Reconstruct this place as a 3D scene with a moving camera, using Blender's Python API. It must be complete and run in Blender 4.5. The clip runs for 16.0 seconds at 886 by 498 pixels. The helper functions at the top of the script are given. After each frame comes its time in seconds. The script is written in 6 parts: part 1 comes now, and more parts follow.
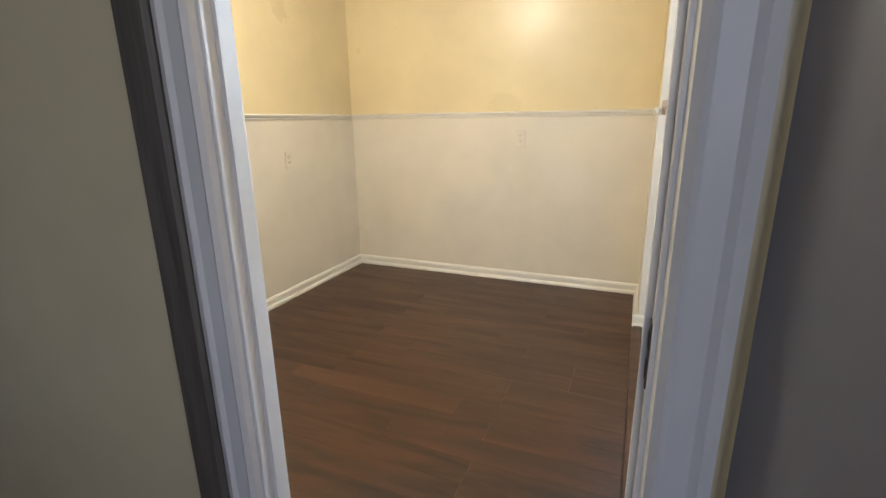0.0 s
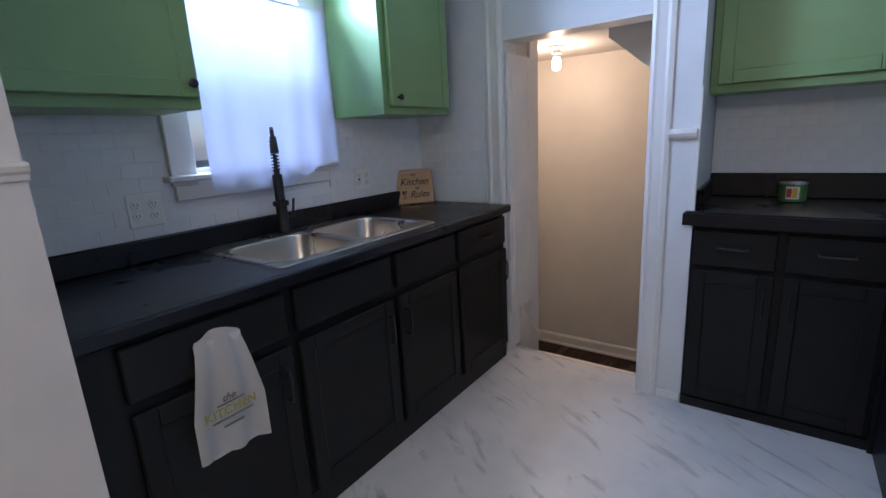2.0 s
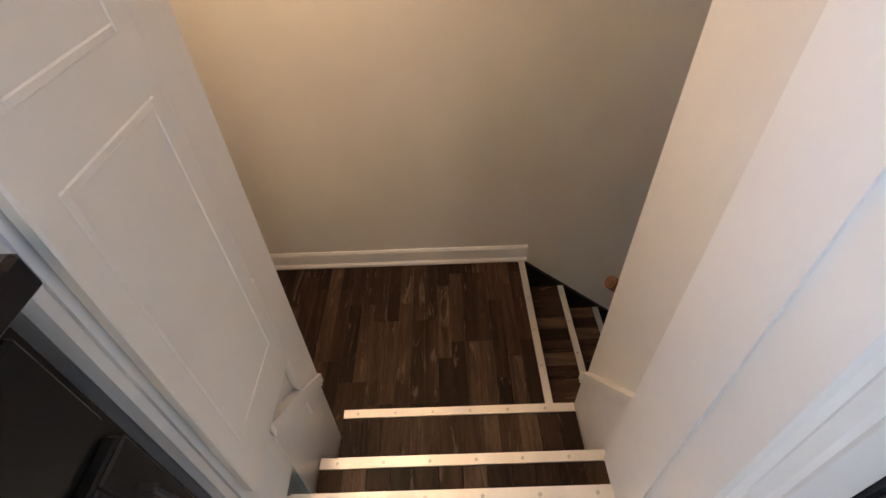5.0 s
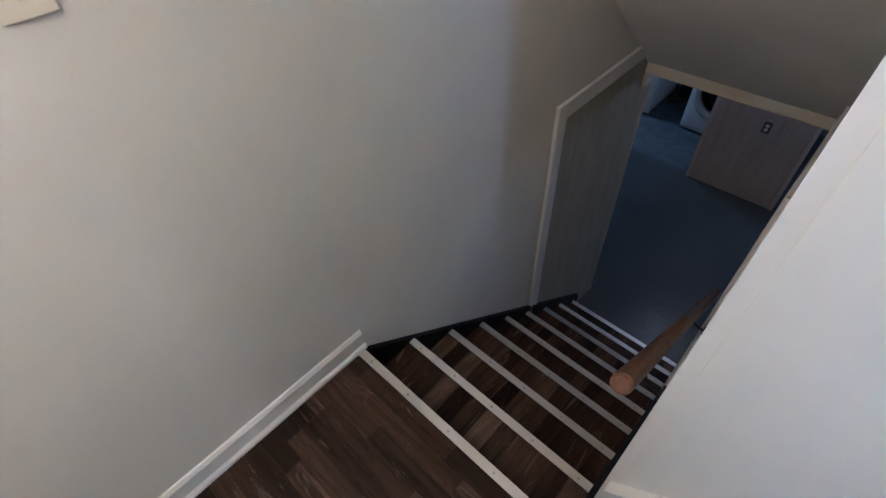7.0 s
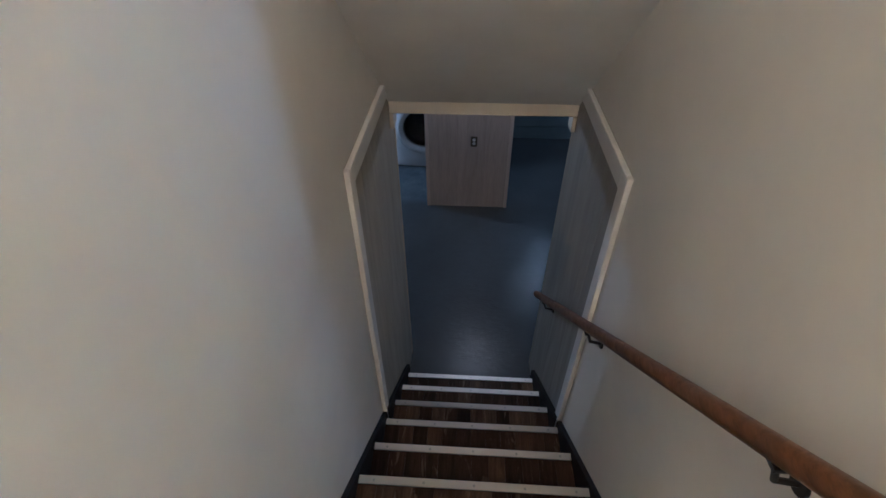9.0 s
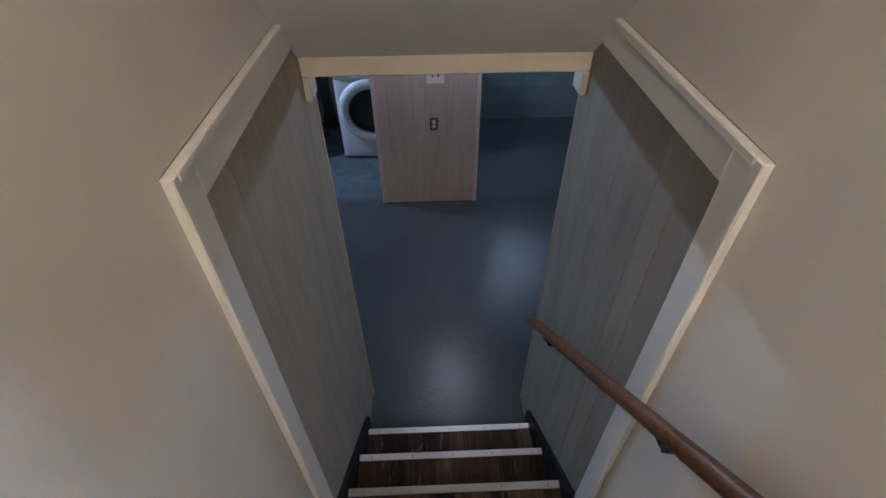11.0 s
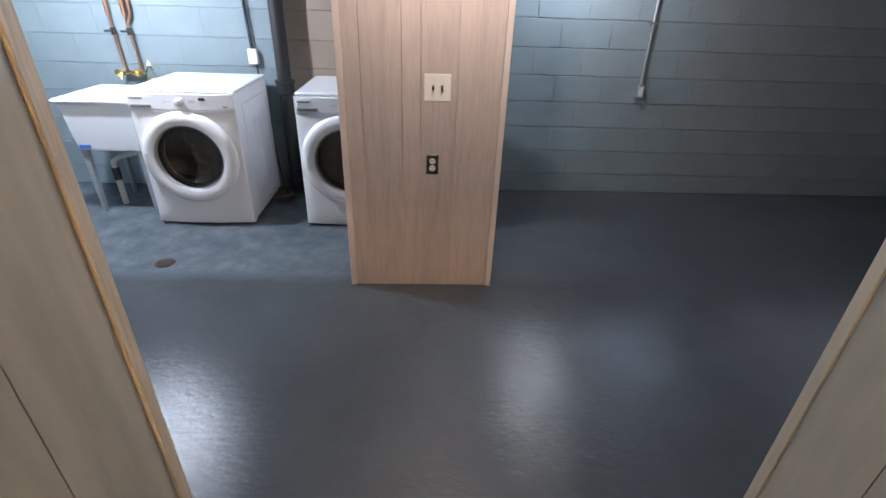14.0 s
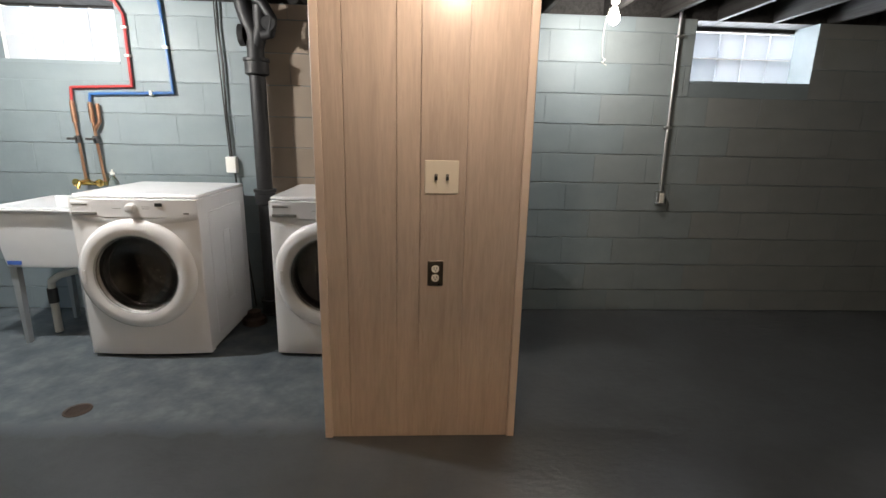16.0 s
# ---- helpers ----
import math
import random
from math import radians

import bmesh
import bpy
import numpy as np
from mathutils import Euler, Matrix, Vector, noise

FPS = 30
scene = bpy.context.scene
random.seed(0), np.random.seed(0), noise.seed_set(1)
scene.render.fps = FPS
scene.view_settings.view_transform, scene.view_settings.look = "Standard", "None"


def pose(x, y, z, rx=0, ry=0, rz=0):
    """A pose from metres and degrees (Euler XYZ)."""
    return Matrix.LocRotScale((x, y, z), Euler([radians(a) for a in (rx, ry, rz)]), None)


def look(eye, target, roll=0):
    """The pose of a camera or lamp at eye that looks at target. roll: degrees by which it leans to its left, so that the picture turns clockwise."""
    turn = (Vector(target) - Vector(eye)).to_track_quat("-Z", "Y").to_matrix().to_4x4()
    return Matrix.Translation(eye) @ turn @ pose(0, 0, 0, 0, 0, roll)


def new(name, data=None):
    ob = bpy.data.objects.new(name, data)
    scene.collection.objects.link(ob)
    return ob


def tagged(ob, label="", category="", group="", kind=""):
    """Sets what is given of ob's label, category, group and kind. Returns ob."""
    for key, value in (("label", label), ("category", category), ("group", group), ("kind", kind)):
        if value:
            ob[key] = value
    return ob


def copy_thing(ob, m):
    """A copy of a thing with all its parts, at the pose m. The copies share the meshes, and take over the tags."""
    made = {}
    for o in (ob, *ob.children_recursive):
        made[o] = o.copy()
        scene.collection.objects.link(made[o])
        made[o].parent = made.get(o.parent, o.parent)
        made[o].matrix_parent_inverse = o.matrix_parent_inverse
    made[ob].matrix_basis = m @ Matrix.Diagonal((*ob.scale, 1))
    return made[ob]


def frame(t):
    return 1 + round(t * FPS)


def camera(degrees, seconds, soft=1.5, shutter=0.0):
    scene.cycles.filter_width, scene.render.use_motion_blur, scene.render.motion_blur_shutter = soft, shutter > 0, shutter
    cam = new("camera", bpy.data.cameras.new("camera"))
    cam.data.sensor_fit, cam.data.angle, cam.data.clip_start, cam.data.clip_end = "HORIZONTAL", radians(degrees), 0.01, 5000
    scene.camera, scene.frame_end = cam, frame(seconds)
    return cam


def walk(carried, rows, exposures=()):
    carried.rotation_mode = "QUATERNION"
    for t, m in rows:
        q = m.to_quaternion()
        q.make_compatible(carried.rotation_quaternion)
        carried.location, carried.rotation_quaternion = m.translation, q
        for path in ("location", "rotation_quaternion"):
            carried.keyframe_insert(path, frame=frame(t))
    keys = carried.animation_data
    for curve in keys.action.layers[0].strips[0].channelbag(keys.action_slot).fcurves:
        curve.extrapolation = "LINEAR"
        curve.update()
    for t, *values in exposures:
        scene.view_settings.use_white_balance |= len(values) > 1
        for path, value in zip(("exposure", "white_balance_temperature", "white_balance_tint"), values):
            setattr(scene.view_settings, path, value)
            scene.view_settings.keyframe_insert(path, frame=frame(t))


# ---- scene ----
cam = camera(86.6, 16.0, shutter=0.0)
PATH = [
    (0, (0.419, -0.23, 1.251), (-0.326, 1.548, 0.719), -0.8),
    (0.5, (0.036, 0.200, 1.265), (-0.117, 2.147, 0.828), -1.1),
    (1, (-0.097, 0.651, 1.339), (0.333, 2.539, 0.84), -1.7),
    (1.5, (0.081, 1.131, 1.321), (1.156, 2.749, 0.847), -2.6),
    (2, (0.381, 1.531, 1.306), (1.951, 2.678, 0.837), -3.1),
    (2.5, (0.74, 1.873, 1.303), (2.511, 2.657, 0.804), -2.4),
    (3, (1.155, 2.072, 1.34), (2.988, 2.622, 0.758), -1.7),
    (3.2, (1.334, 2.15, 1.324), (3.177, 2.605, 0.693), -0.9),
    (5.3, (2.674, 2.484, 1.157), (3.999, 2.366, -0.336), 1.2),
    (5.5, (2.844, 2.536, 1.195), (4.109, 2.305, -0.337), 4.4),
    (6, (2.986, 2.549, 1.16), (4.239, 2.129, -0.342), 3.5),
    (6.5, (3.171, 2.464, 0.986), (4.305, 1.824, -0.532), 0.2),
    (7, (3.274, 2.407, 0.934), (4.252, 1.479, -0.543), -4.4),
    (7.5, (3.416, 2.425, 0.802), (4.191, 1.287, -0.648), -3.9),
    (8, (3.513, 2.408, 0.773), (4.156, 1.211, -0.695), -6.5),
    (8.5, (3.63, 2.214, 0.608), (3.991, 0.857, -0.816), -2.9),
    (9, (3.783, 2.094, 0.629), (3.884, 0.579, -0.673), -0.5),
    (11.5, (3.797, 1.228, 0.064), (3.751, -0.233, -1.302), -0.5),
    (12, (3.808, 1.066, -0.086), (3.77, -0.375, -1.472), -0.5),
    (12.5, (3.812, 0.858, -0.232), (3.726, -0.584, -1.615), 1.3),
    (13, (3.825, 0.645, -0.427), (3.726, -0.82, -1.781), 2.6),
    (13.5, (3.807, 0.479, -0.622), (3.695, -1.088, -1.86), 2.2),
    (14, (3.79, 0.325, -0.765), (3.708, -1.424, -1.731), 2.0),
    (14.5, (3.792, 0.187, -0.842), (3.841, -1.695, -1.518), 2.5),
    (15, (3.767, 0.029, -0.958), (3.861, -1.879, -1.551), 2.0),
    (15.5, (3.8, -0.102, -1.04), (3.876, -2.028, -1.572), 1.6),
    (16, (3.819, -0.249, -1.036), (3.716, -2.19, -1.509), 1.3),
]
EXPOSURES = [(0, 0.75, 5700, 10), (0.5, 0.25, 5300, 8), (1.0, -0.3, 5200, 14), (1.5, -0.8, 5000, 18), (2.0, -0.7, 5200, 24), (2.5, -0.45, 5600, 24), (3.2, 0.05, 6100, 24), (5.3, 0.3, 5900, 20),
             (6.0, 0.35, 5350, 17), (6.5, 0.5, 4800, 14), (7.0, 0.7, 4350, 12), (8.0, 0.95, 4250, 10), (9.0, 1.25, 4500, 10), (11.5, 2.15, 4850, 12), (12.5, 2.75, 5700, 14), (13.5, 3.1, 5800, 14),
             (14.0, 3.15, 5900, 16), (14.5, 2.62, 6400, 16), (16, 2.5, 7500, 15)]
walk(cam, [(t, look(eye, target, roll)) for t, eye, target, roll in PATH], EXPOSURES)

# ---- world and lights ----
world = bpy.data.worlds.new("sky")
scene.world = world
world.use_nodes = True
sky = world.node_tree.nodes.new("ShaderNodeTexSky")
sky.sky_type = "NISHITA"
sky.sun_disc = False
sky.sun_elevation, sky.sun_rotation = radians(38), radians(200)
back = world.node_tree.nodes["Background"]
back.inputs["Strength"].default_value = 0.12
world.node_tree.links.new(sky.outputs["Color"], back.inputs["Color"])

sun = new("sun", bpy.data.lights.new("sun", "SUN"))
sun.data.energy, sun.data.angle, sun.data.color = 1.2, radians(12), (1.0, 0.96, 0.9)
sun.matrix_world = look((2, -12, 10), (3, 0, 0))


def window_lamp(name, place, target, w, h, watts, colour):
    ob = new(name, bpy.data.lights.new(name, "AREA"))
    ob.data.shape, ob.data.size, ob.data.size_y = "RECTANGLE", w, h
    ob.data.energy, ob.data.color = watts, colour
    ob.matrix_world = look(place, target)
    return ob


def bulb_lamp(name, place, watts, colour, radius=0.035):
    ob = new(name, bpy.data.lights.new(name, "POINT"))
    ob.data.energy, ob.data.color, ob.data.shadow_soft_size = watts, colour, radius
    ob.location = place
    return ob


DAY = (0.70, 0.84, 1.0)
WARM = (1.0, 0.68, 0.36)
KITCHEN_DAY = window_lamp("daylight_kitchen", (1.61, 3.56, 2.07), (1.61, 2.2, 1.2), 0.60, 0.34, 84, DAY)
# front room windows are unseen; both lamps are added to light the doorway
FRONT_ADDED_DAY = window_lamp("daylight_front_room", (0.9, -2.18, 1.5), (0.6, 0.0, 1.2), 1.2, 1.2, 4.5, (0.82, 0.8, 1.0))
FRONT_SIDE_ADDED_DAY = window_lamp("daylight_front_side", (2.39, -1.1, 1.2), (-0.8, 0.4, 0.8), 0.9, 1.2, 19, (1.0, 0.93, 0.86))
LAUNDRY_DAY = window_lamp("daylight_laundry", (6.30, -4.20, -0.38), (6.2, -2.0, -1.7), 0.80, 0.36, 2.4, DAY)
CELLAR_DAY = window_lamp("daylight_cellar", (1.33, -4.20, -0.40), (1.5, -2.0, -1.5), 0.80, 0.36, 9, DAY)
DINING_LAMP = bulb_lamp("dining_bulb", (-0.8, 1.3, 2.28), 30, (1.0, 0.87, 0.68), 0.12)
LANDING_LAMP = bulb_lamp("landing_bulb", (3.61, 2.853, 1.728), 16, (1.0, 0.67, 0.36), 0.035)
CELLAR_LAMP = bulb_lamp("cellar_bulb", (2.65, -3.30, -0.33), 4.0, (0.92, 0.97, 1.0), 0.035)
STAIR_FOOT_LAMP = bulb_lamp("stair_foot_bulb", (3.65, -1.57, -0.32), 4.6, (1.0, 0.86, 0.76), 0.04)
LAUNDRY_LAMP = bulb_lamp("laundry_bulb", (6.03, -2.74, -0.32), 22, (0.86, 0.94, 1.0), 0.04)


# ---- materials ----
def material(name):
    m = bpy.data.materials.new(name)
    m.use_nodes = True
    t = m.node_tree
    return m, t, t.nodes["Principled BSDF"]


def node(t, kind, **values):
    n = t.nodes.new(kind)
    for key, value in values.items():
        n.inputs[key.replace("_", " ")].default_value = value
    return n


def spots(t, scale, detail=4.0, stretch=(1, 1, 1), rough=0.55):
    """Noise in object space, stretched along the axes."""
    co = t.nodes.new("ShaderNodeTexCoord")
    mp = t.nodes.new("ShaderNodeMapping")
    mp.inputs["Scale"].default_value = stretch
    n = node(t, "ShaderNodeTexNoise", Scale=scale, Detail=detail, Roughness=rough)
    t.links.new(co.outputs["Object"], mp.inputs["Vector"])
    t.links.new(mp.outputs["Vector"], n.inputs["Vector"])
    return n


def ramp(t, source, *stops):
    r = t.nodes.new("ShaderNodeValToRGB")
    e = r.color_ramp.elements
    while len(e) < len(stops):
        e.new(0.5)
    for el, (at, col) in zip(e, stops):
        el.position = at
        el.color = (*col, 1) if len(col) == 3 else col
    t.links.new(source, r.inputs["Fac"])
    return r


def mixed(t, fac, a, b, mode="MIX"):
    m = t.nodes.new("ShaderNodeMix")
    m.data_type, m.blend_type = "RGBA", mode
    for socket, value in ((m.inputs[0], fac), (m.inputs[6], a), (m.inputs[7], b)):
        if isinstance(value, bpy.types.NodeSocket):
            t.links.new(value, socket)
        elif isinstance(value, tuple):
            socket.default_value = (*value, 1)
        else:
            socket.default_value = value
    return m.outputs[2]


def relief(t, p, source, strength, distance=0.002):
    b = node(t, "ShaderNodeBump", Strength=strength, Distance=distance)
    t.links.new(source, b.inputs["Height"])
    t.links.new(b.outputs["Normal"], p.inputs["Normal"])


def paint(name, colour, rough=0.5, grain=120.0, bump=0.15, dirt=0.12, metal=0.0, vary=0.0, coat=0.0, spec=0.5):
    """Painted or plain surface: broad stains, fine grain and a little relief."""
    m, t, p = material(name)
    broad = spots(t, 2.3, 6)
    fine = spots(t, grain, 3)
    dark = tuple(c * (1 - 2.2 * dirt) for c in colour)
    r = ramp(t, broad.outputs["Fac"], (0.3, dark), (0.62, colour))
    col = r.outputs["Color"]
    if vary:
        info = t.nodes.new("ShaderNodeObjectInfo")
        v = ramp(t, info.outputs["Random"], (0.0, (1 - vary,) * 3), (1.0, (1.0,) * 3))
        col = mixed(t, 1.0, col, v.outputs["Color"], "MULTIPLY")
    t.links.new(col, p.inputs["Base Color"])
    rr = ramp(t, broad.outputs["Fac"], (0.3, (min(1, rough * 1.25),) * 3), (0.7, (rough * 0.85,) * 3))
    t.links.new(rr.outputs["Color"], p.inputs["Roughness"])
    p.inputs["Metallic"].default_value = metal
    p.inputs["Coat Weight"].default_value = coat
    p.inputs["Specular IOR Level"].default_value = spec
    relief(t, p, fine.outputs["Fac"], bump)
    return m


def wood(name, dark, light, axis=0, scale=1.0, rough=0.45, vary=0.35, bump=0.2, streak=14.0, middle=0.5, fleck=0.72):
    """Wood grain along one axis of the object, each board a little different."""
    m, t, p = material(name)
    stretch = [streak, streak, streak]
    stretch[axis] = 0.9
    co = t.nodes.new("ShaderNodeTexCoord")
    info = t.nodes.new("ShaderNodeObjectInfo")
    push = t.nodes.new("ShaderNodeVectorMath")
    push.operation = "ADD"
    many = t.nodes.new("ShaderNodeVectorMath")
    many.operation = "SCALE"
    many.inputs["Scale"].default_value = 37.0
    comb = t.nodes.new("ShaderNodeCombineXYZ")
    for s in ("X", "Y", "Z"):
        t.links.new(info.outputs["Random"], comb.inputs[s])
    t.links.new(comb.outputs["Vector"], many.inputs[0])
    t.links.new(co.outputs["Object"], push.inputs[0])
    t.links.new(many.outputs["Vector"], push.inputs[1])
    mp = t.nodes.new("ShaderNodeMapping")
    mp.inputs["Scale"].default_value = stretch
    t.links.new(push.outputs["Vector"], mp.inputs["Vector"])
    grain = node(t, "ShaderNodeTexNoise", Scale=2.2 * scale, Detail=8.0, Roughness=0.62, Distortion=0.7)
    fine = node(t, "ShaderNodeTexNoise", Scale=9.0 * scale, Detail=4.0, Roughness=0.6)
    t.links.new(mp.outputs["Vector"], grain.inputs["Vector"])
    t.links.new(mp.outputs["Vector"], fine.inputs["Vector"])
    mid = tuple(a + (b - a) * middle for a, b in zip(dark, light))
    r = ramp(t, grain.outputs["Fac"], (0.28, dark), (0.5, mid), (0.74, light))
    f = ramp(t, fine.outputs["Fac"], (0.35, (fleck,) * 3), (0.62, (1.0,) * 3))
    col = mixed(t, 0.8, r.outputs["Color"], f.outputs["Color"], "MULTIPLY")
    v = ramp(t, info.outputs["Random"], (0.0, (1 - vary,) * 3), (1.0, (1.0 + vary * 0.4,) * 3))
    col = mixed(t, 1.0, col, v.outputs["Color"], "MULTIPLY")
    t.links.new(col, p.inputs["Base Color"])
    rr = ramp(t, grain.outputs["Fac"], (0.3, (min(1, rough * 1.2),) * 3), (0.7, (rough * 0.85,) * 3))
    t.links.new(rr.outputs["Color"], p.inputs["Roughness"])
    relief(t, p, fine.outputs["Fac"], bump, 0.0015)
    return m


def metal(name, colour, rough=0.3, brushed=None, even=0.8):
    m, t, p = material(name)
    p.inputs["Metallic"].default_value = 1.0
    n = spots(t, 40, 4, brushed or (1, 1, 1))
    r = ramp(t, n.outputs["Fac"], (0.3, tuple(c * even for c in colour)), (0.7, colour))
    t.links.new(r.outputs["Color"], p.inputs["Base Color"])
    rr = ramp(t, n.outputs["Fac"], (0.3, (rough * (even - 0.1),) * 3), (0.7, (rough * (2.1 - even),) * 3))
    t.links.new(rr.outputs["Color"], p.inputs["Roughness"])
    return m


def glow(name, colour, strength):
    m, t, p = material(name)
    p.inputs["Base Color"].default_value = (0.9, 0.9, 0.88, 1)
    p.inputs["Emission Color"].default_value = (*colour, 1)
    p.inputs["Emission Strength"].default_value = strength
    return m


def marble_floor(name):
    m, t, p = material(name)
    co = t.nodes.new("ShaderNodeTexCoord")
    mp = t.nodes.new("ShaderNodeMapping")
    turn = t.nodes.new("ShaderNodeMapping")
    turn.inputs["Rotation"].default_value = (0, 0, radians(33))
    t.links.new(co.outputs["Object"], turn.inputs["Vector"])
    mp.inputs["Scale"].default_value = (7.0, 1.5, 1.0)
    t.links.new(turn.outputs["Vector"], mp.inputs["Vector"])
    vein = node(t, "ShaderNodeTexNoise", Scale=2.1, Detail=7.0, Roughness=0.58, Distortion=0.55)
    t.links.new(mp.outputs["Vector"], vein.inputs["Vector"])
    cloud = spots(t, 3.2, 5)
    base = ramp(t, cloud.outputs["Fac"], (0.3, (0.66, 0.66, 0.65)), (0.65, (0.80, 0.79, 0.77)))
    line = ramp(t, vein.outputs["Fac"], (0.29, (0.42, 0.42, 0.42)), (0.355, (0.72, 0.72, 0.72)), (0.44, (1, 1, 1)))
    col = mixed(t, 0.9, base.outputs["Color"], line.outputs["Color"], "MULTIPLY")
    t.links.new(col, p.inputs["Base Color"])
    p.inputs["Roughness"].default_value = 0.32
    relief(t, p, spots(t, 60, 3).outputs["Fac"], 0.06)
    return m


def concrete_floor(name, worn_x, worn_y):
    """Painted concrete, glossy and scuffed; beyond worn_x and worn_y the paint is rubbed to a lighter grey."""
    m, t, p = material(name)
    broad, mid, fine = spots(t, 1.4, 8, rough=0.65), spots(t, 7, 6, rough=0.6), spots(t, 55, 6, rough=0.7)
    dark = ramp(t, broad.outputs["Fac"], (0.25, (0.056, 0.061, 0.066)), (0.52, (0.067, 0.074, 0.080)), (0.78, (0.082, 0.089, 0.096)))
    pale = ramp(t, mid.outputs["Fac"], (0.30, (0.085, 0.102, 0.116)), (0.52, (0.115, 0.136, 0.152)), (0.75, (0.165, 0.188, 0.204)))
    co = t.nodes.new("ShaderNodeTexCoord")
    xyz = t.nodes.new("ShaderNodeSeparateXYZ")
    t.links.new(co.outputs["Object"], xyz.inputs[0])
    wave = t.nodes.new("ShaderNodeMath")
    wave.operation = "MULTIPLY_ADD"
    wave.inputs[1].default_value = 0.22
    t.links.new(mid.outputs["Fac"], wave.inputs[0])
    t.links.new(xyz.outputs["Y"], wave.inputs[2])
    in_y = node(t, "ShaderNodeMapRange", From_Min=worn_y + 0.17, From_Max=worn_y + 0.05)
    in_x = node(t, "ShaderNodeMapRange", From_Min=worn_x, From_Max=worn_x + 0.3)
    t.links.new(wave.outputs[0], in_y.inputs["Value"])
    t.links.new(xyz.outputs["X"], in_x.inputs["Value"])
    both = t.nodes.new("ShaderNodeMath")
    both.operation = "MULTIPLY"
    t.links.new(in_y.outputs[0], both.inputs[0])
    t.links.new(in_x.outputs[0], both.inputs[1])
    col = mixed(t, both.outputs[0], dark.outputs["Color"], pale.outputs["Color"])
    scratch = spots(t, 16, 5, (1.0, 5.0, 1.0), 0.7)
    marks = ramp(t, scratch.outputs["Fac"], (0.66, (0, 0, 0)), (0.78, (0.12,) * 3))
    chips = ramp(t, fine.outputs["Fac"], (0.66, (0, 0, 0)), (0.78, (0.16,) * 3))
    col = mixed(t, marks.outputs["Color"], col, (0.20, 0.22, 0.23))
    col = mixed(t, chips.outputs["Color"], col, (0.24, 0.26, 0.27))
    t.links.new(col, p.inputs["Base Color"])
    rr = ramp(t, mid.outputs["Fac"], (0.3, (0.15,) * 3), (0.7, (0.27,) * 3))
    t.links.new(rr.outputs["Color"], p.inputs["Roughness"])
    p.inputs["Specular IOR Level"].default_value = 0.26
    trowel = spots(t, 19, 6, (1.0, 1.6, 1.0), 0.6)
    relief(t, p, trowel.outputs["Fac"], 0.5, 0.0062)
    return m


def rustic(name, axis):
    """Dark rustic plank print: each board its own brown, long grain and pale rubbed streaks."""
    m, t, p = material(name)
    co, info = t.nodes.new("ShaderNodeTexCoord"), t.nodes.new("ShaderNodeObjectInfo")
    push = t.nodes.new("ShaderNodeVectorMath")
    push.operation = "ADD"
    many = t.nodes.new("ShaderNodeMath")
    many.operation = "MULTIPLY"
    many.inputs[1].default_value = 53.0
    t.links.new(info.outputs["Random"], many.inputs[0])
    t.links.new(co.outputs["Object"], push.inputs[0])
    t.links.new(many.outputs[0], push.inputs[1])

    def grain(scale, across, along, detail, distort):
        mp = t.nodes.new("ShaderNodeMapping")
        stretch = [across] * 3
        stretch[axis] = along
        mp.inputs["Scale"].default_value = stretch
        n = node(t, "ShaderNodeTexNoise", Scale=scale, Detail=detail, Roughness=0.62, Distortion=distort)
        t.links.new(push.outputs["Vector"], mp.inputs["Vector"])
        t.links.new(mp.outputs["Vector"], n.inputs["Vector"])
        return n.outputs["Fac"]

    board = ramp(t, info.outputs["Random"], (0.0, (0.014, 0.0075, 0.0045)), (0.25, (0.030, 0.0165, 0.0097)), (0.60, (0.052, 0.0290, 0.0168)), (0.86, (0.074, 0.0430, 0.0255)), (1.0, (0.125, 0.080, 0.050)))
    streaks = grain(3.0, 12.0, 0.9, 8.0, 0.8)
    shade = ramp(t, streaks, (0.30, (0.40,) * 3), (0.52, (1.0,) * 3), (0.72, (1.7,) * 3))
    col = mixed(t, 1.0, board.outputs["Color"], shade.outputs["Color"], "MULTIPLY")
    rings = ramp(t, grain(5.0, 9.0, 2.2, 3.0, 3.5), (0.40, (0.55,) * 3), (0.50, (1.12,) * 3), (0.60, (0.75,) * 3))
    col = mixed(t, 0.55, col, rings.outputs["Color"], "MULTIPLY")
    rub = ramp(t, grain(2.4, 9.0, 1.6, 6.0, 1.4), (0.60, (0, 0, 0)), (0.67, (0.65,) * 3))
    col = mixed(t, rub.outputs["Color"], col, (0.17, 0.118, 0.078))
    p.inputs["Specular IOR Level"].default_value = 0.15
    t.links.new(col, p.inputs["Base Color"])
    rr = ramp(t, streaks, (0.3, (0.52,) * 3), (0.7, (0.36,) * 3))
    t.links.new(rr.outputs["Color"], p.inputs["Roughness"])
    relief(t, p, streaks, 0.18, 0.0012)
    return m


def cloth(name, colour, through_light):
    m, t, p = material(name)
    out = t.nodes["Material Output"]
    tr = node(t, "ShaderNodeBsdfTranslucent")
    tr.inputs["Color"].default_value = (*colour, 1)
    mix = t.nodes.new("ShaderNodeMixShader")
    mix.inputs[0].default_value = through_light
    p.inputs["Base Color"].default_value = (*colour, 1)
    p.inputs["Roughness"].default_value = 0.9
    weave = spots(t, 300, 2)
    relief(t, p, weave.outputs["Fac"], 0.2, 0.001)
    t.links.new(p.outputs["BSDF"], mix.inputs[1])
    t.links.new(tr.outputs["BSDF"], mix.inputs[2])
    t.links.new(mix.outputs[0], out.inputs["Surface"])
    return m


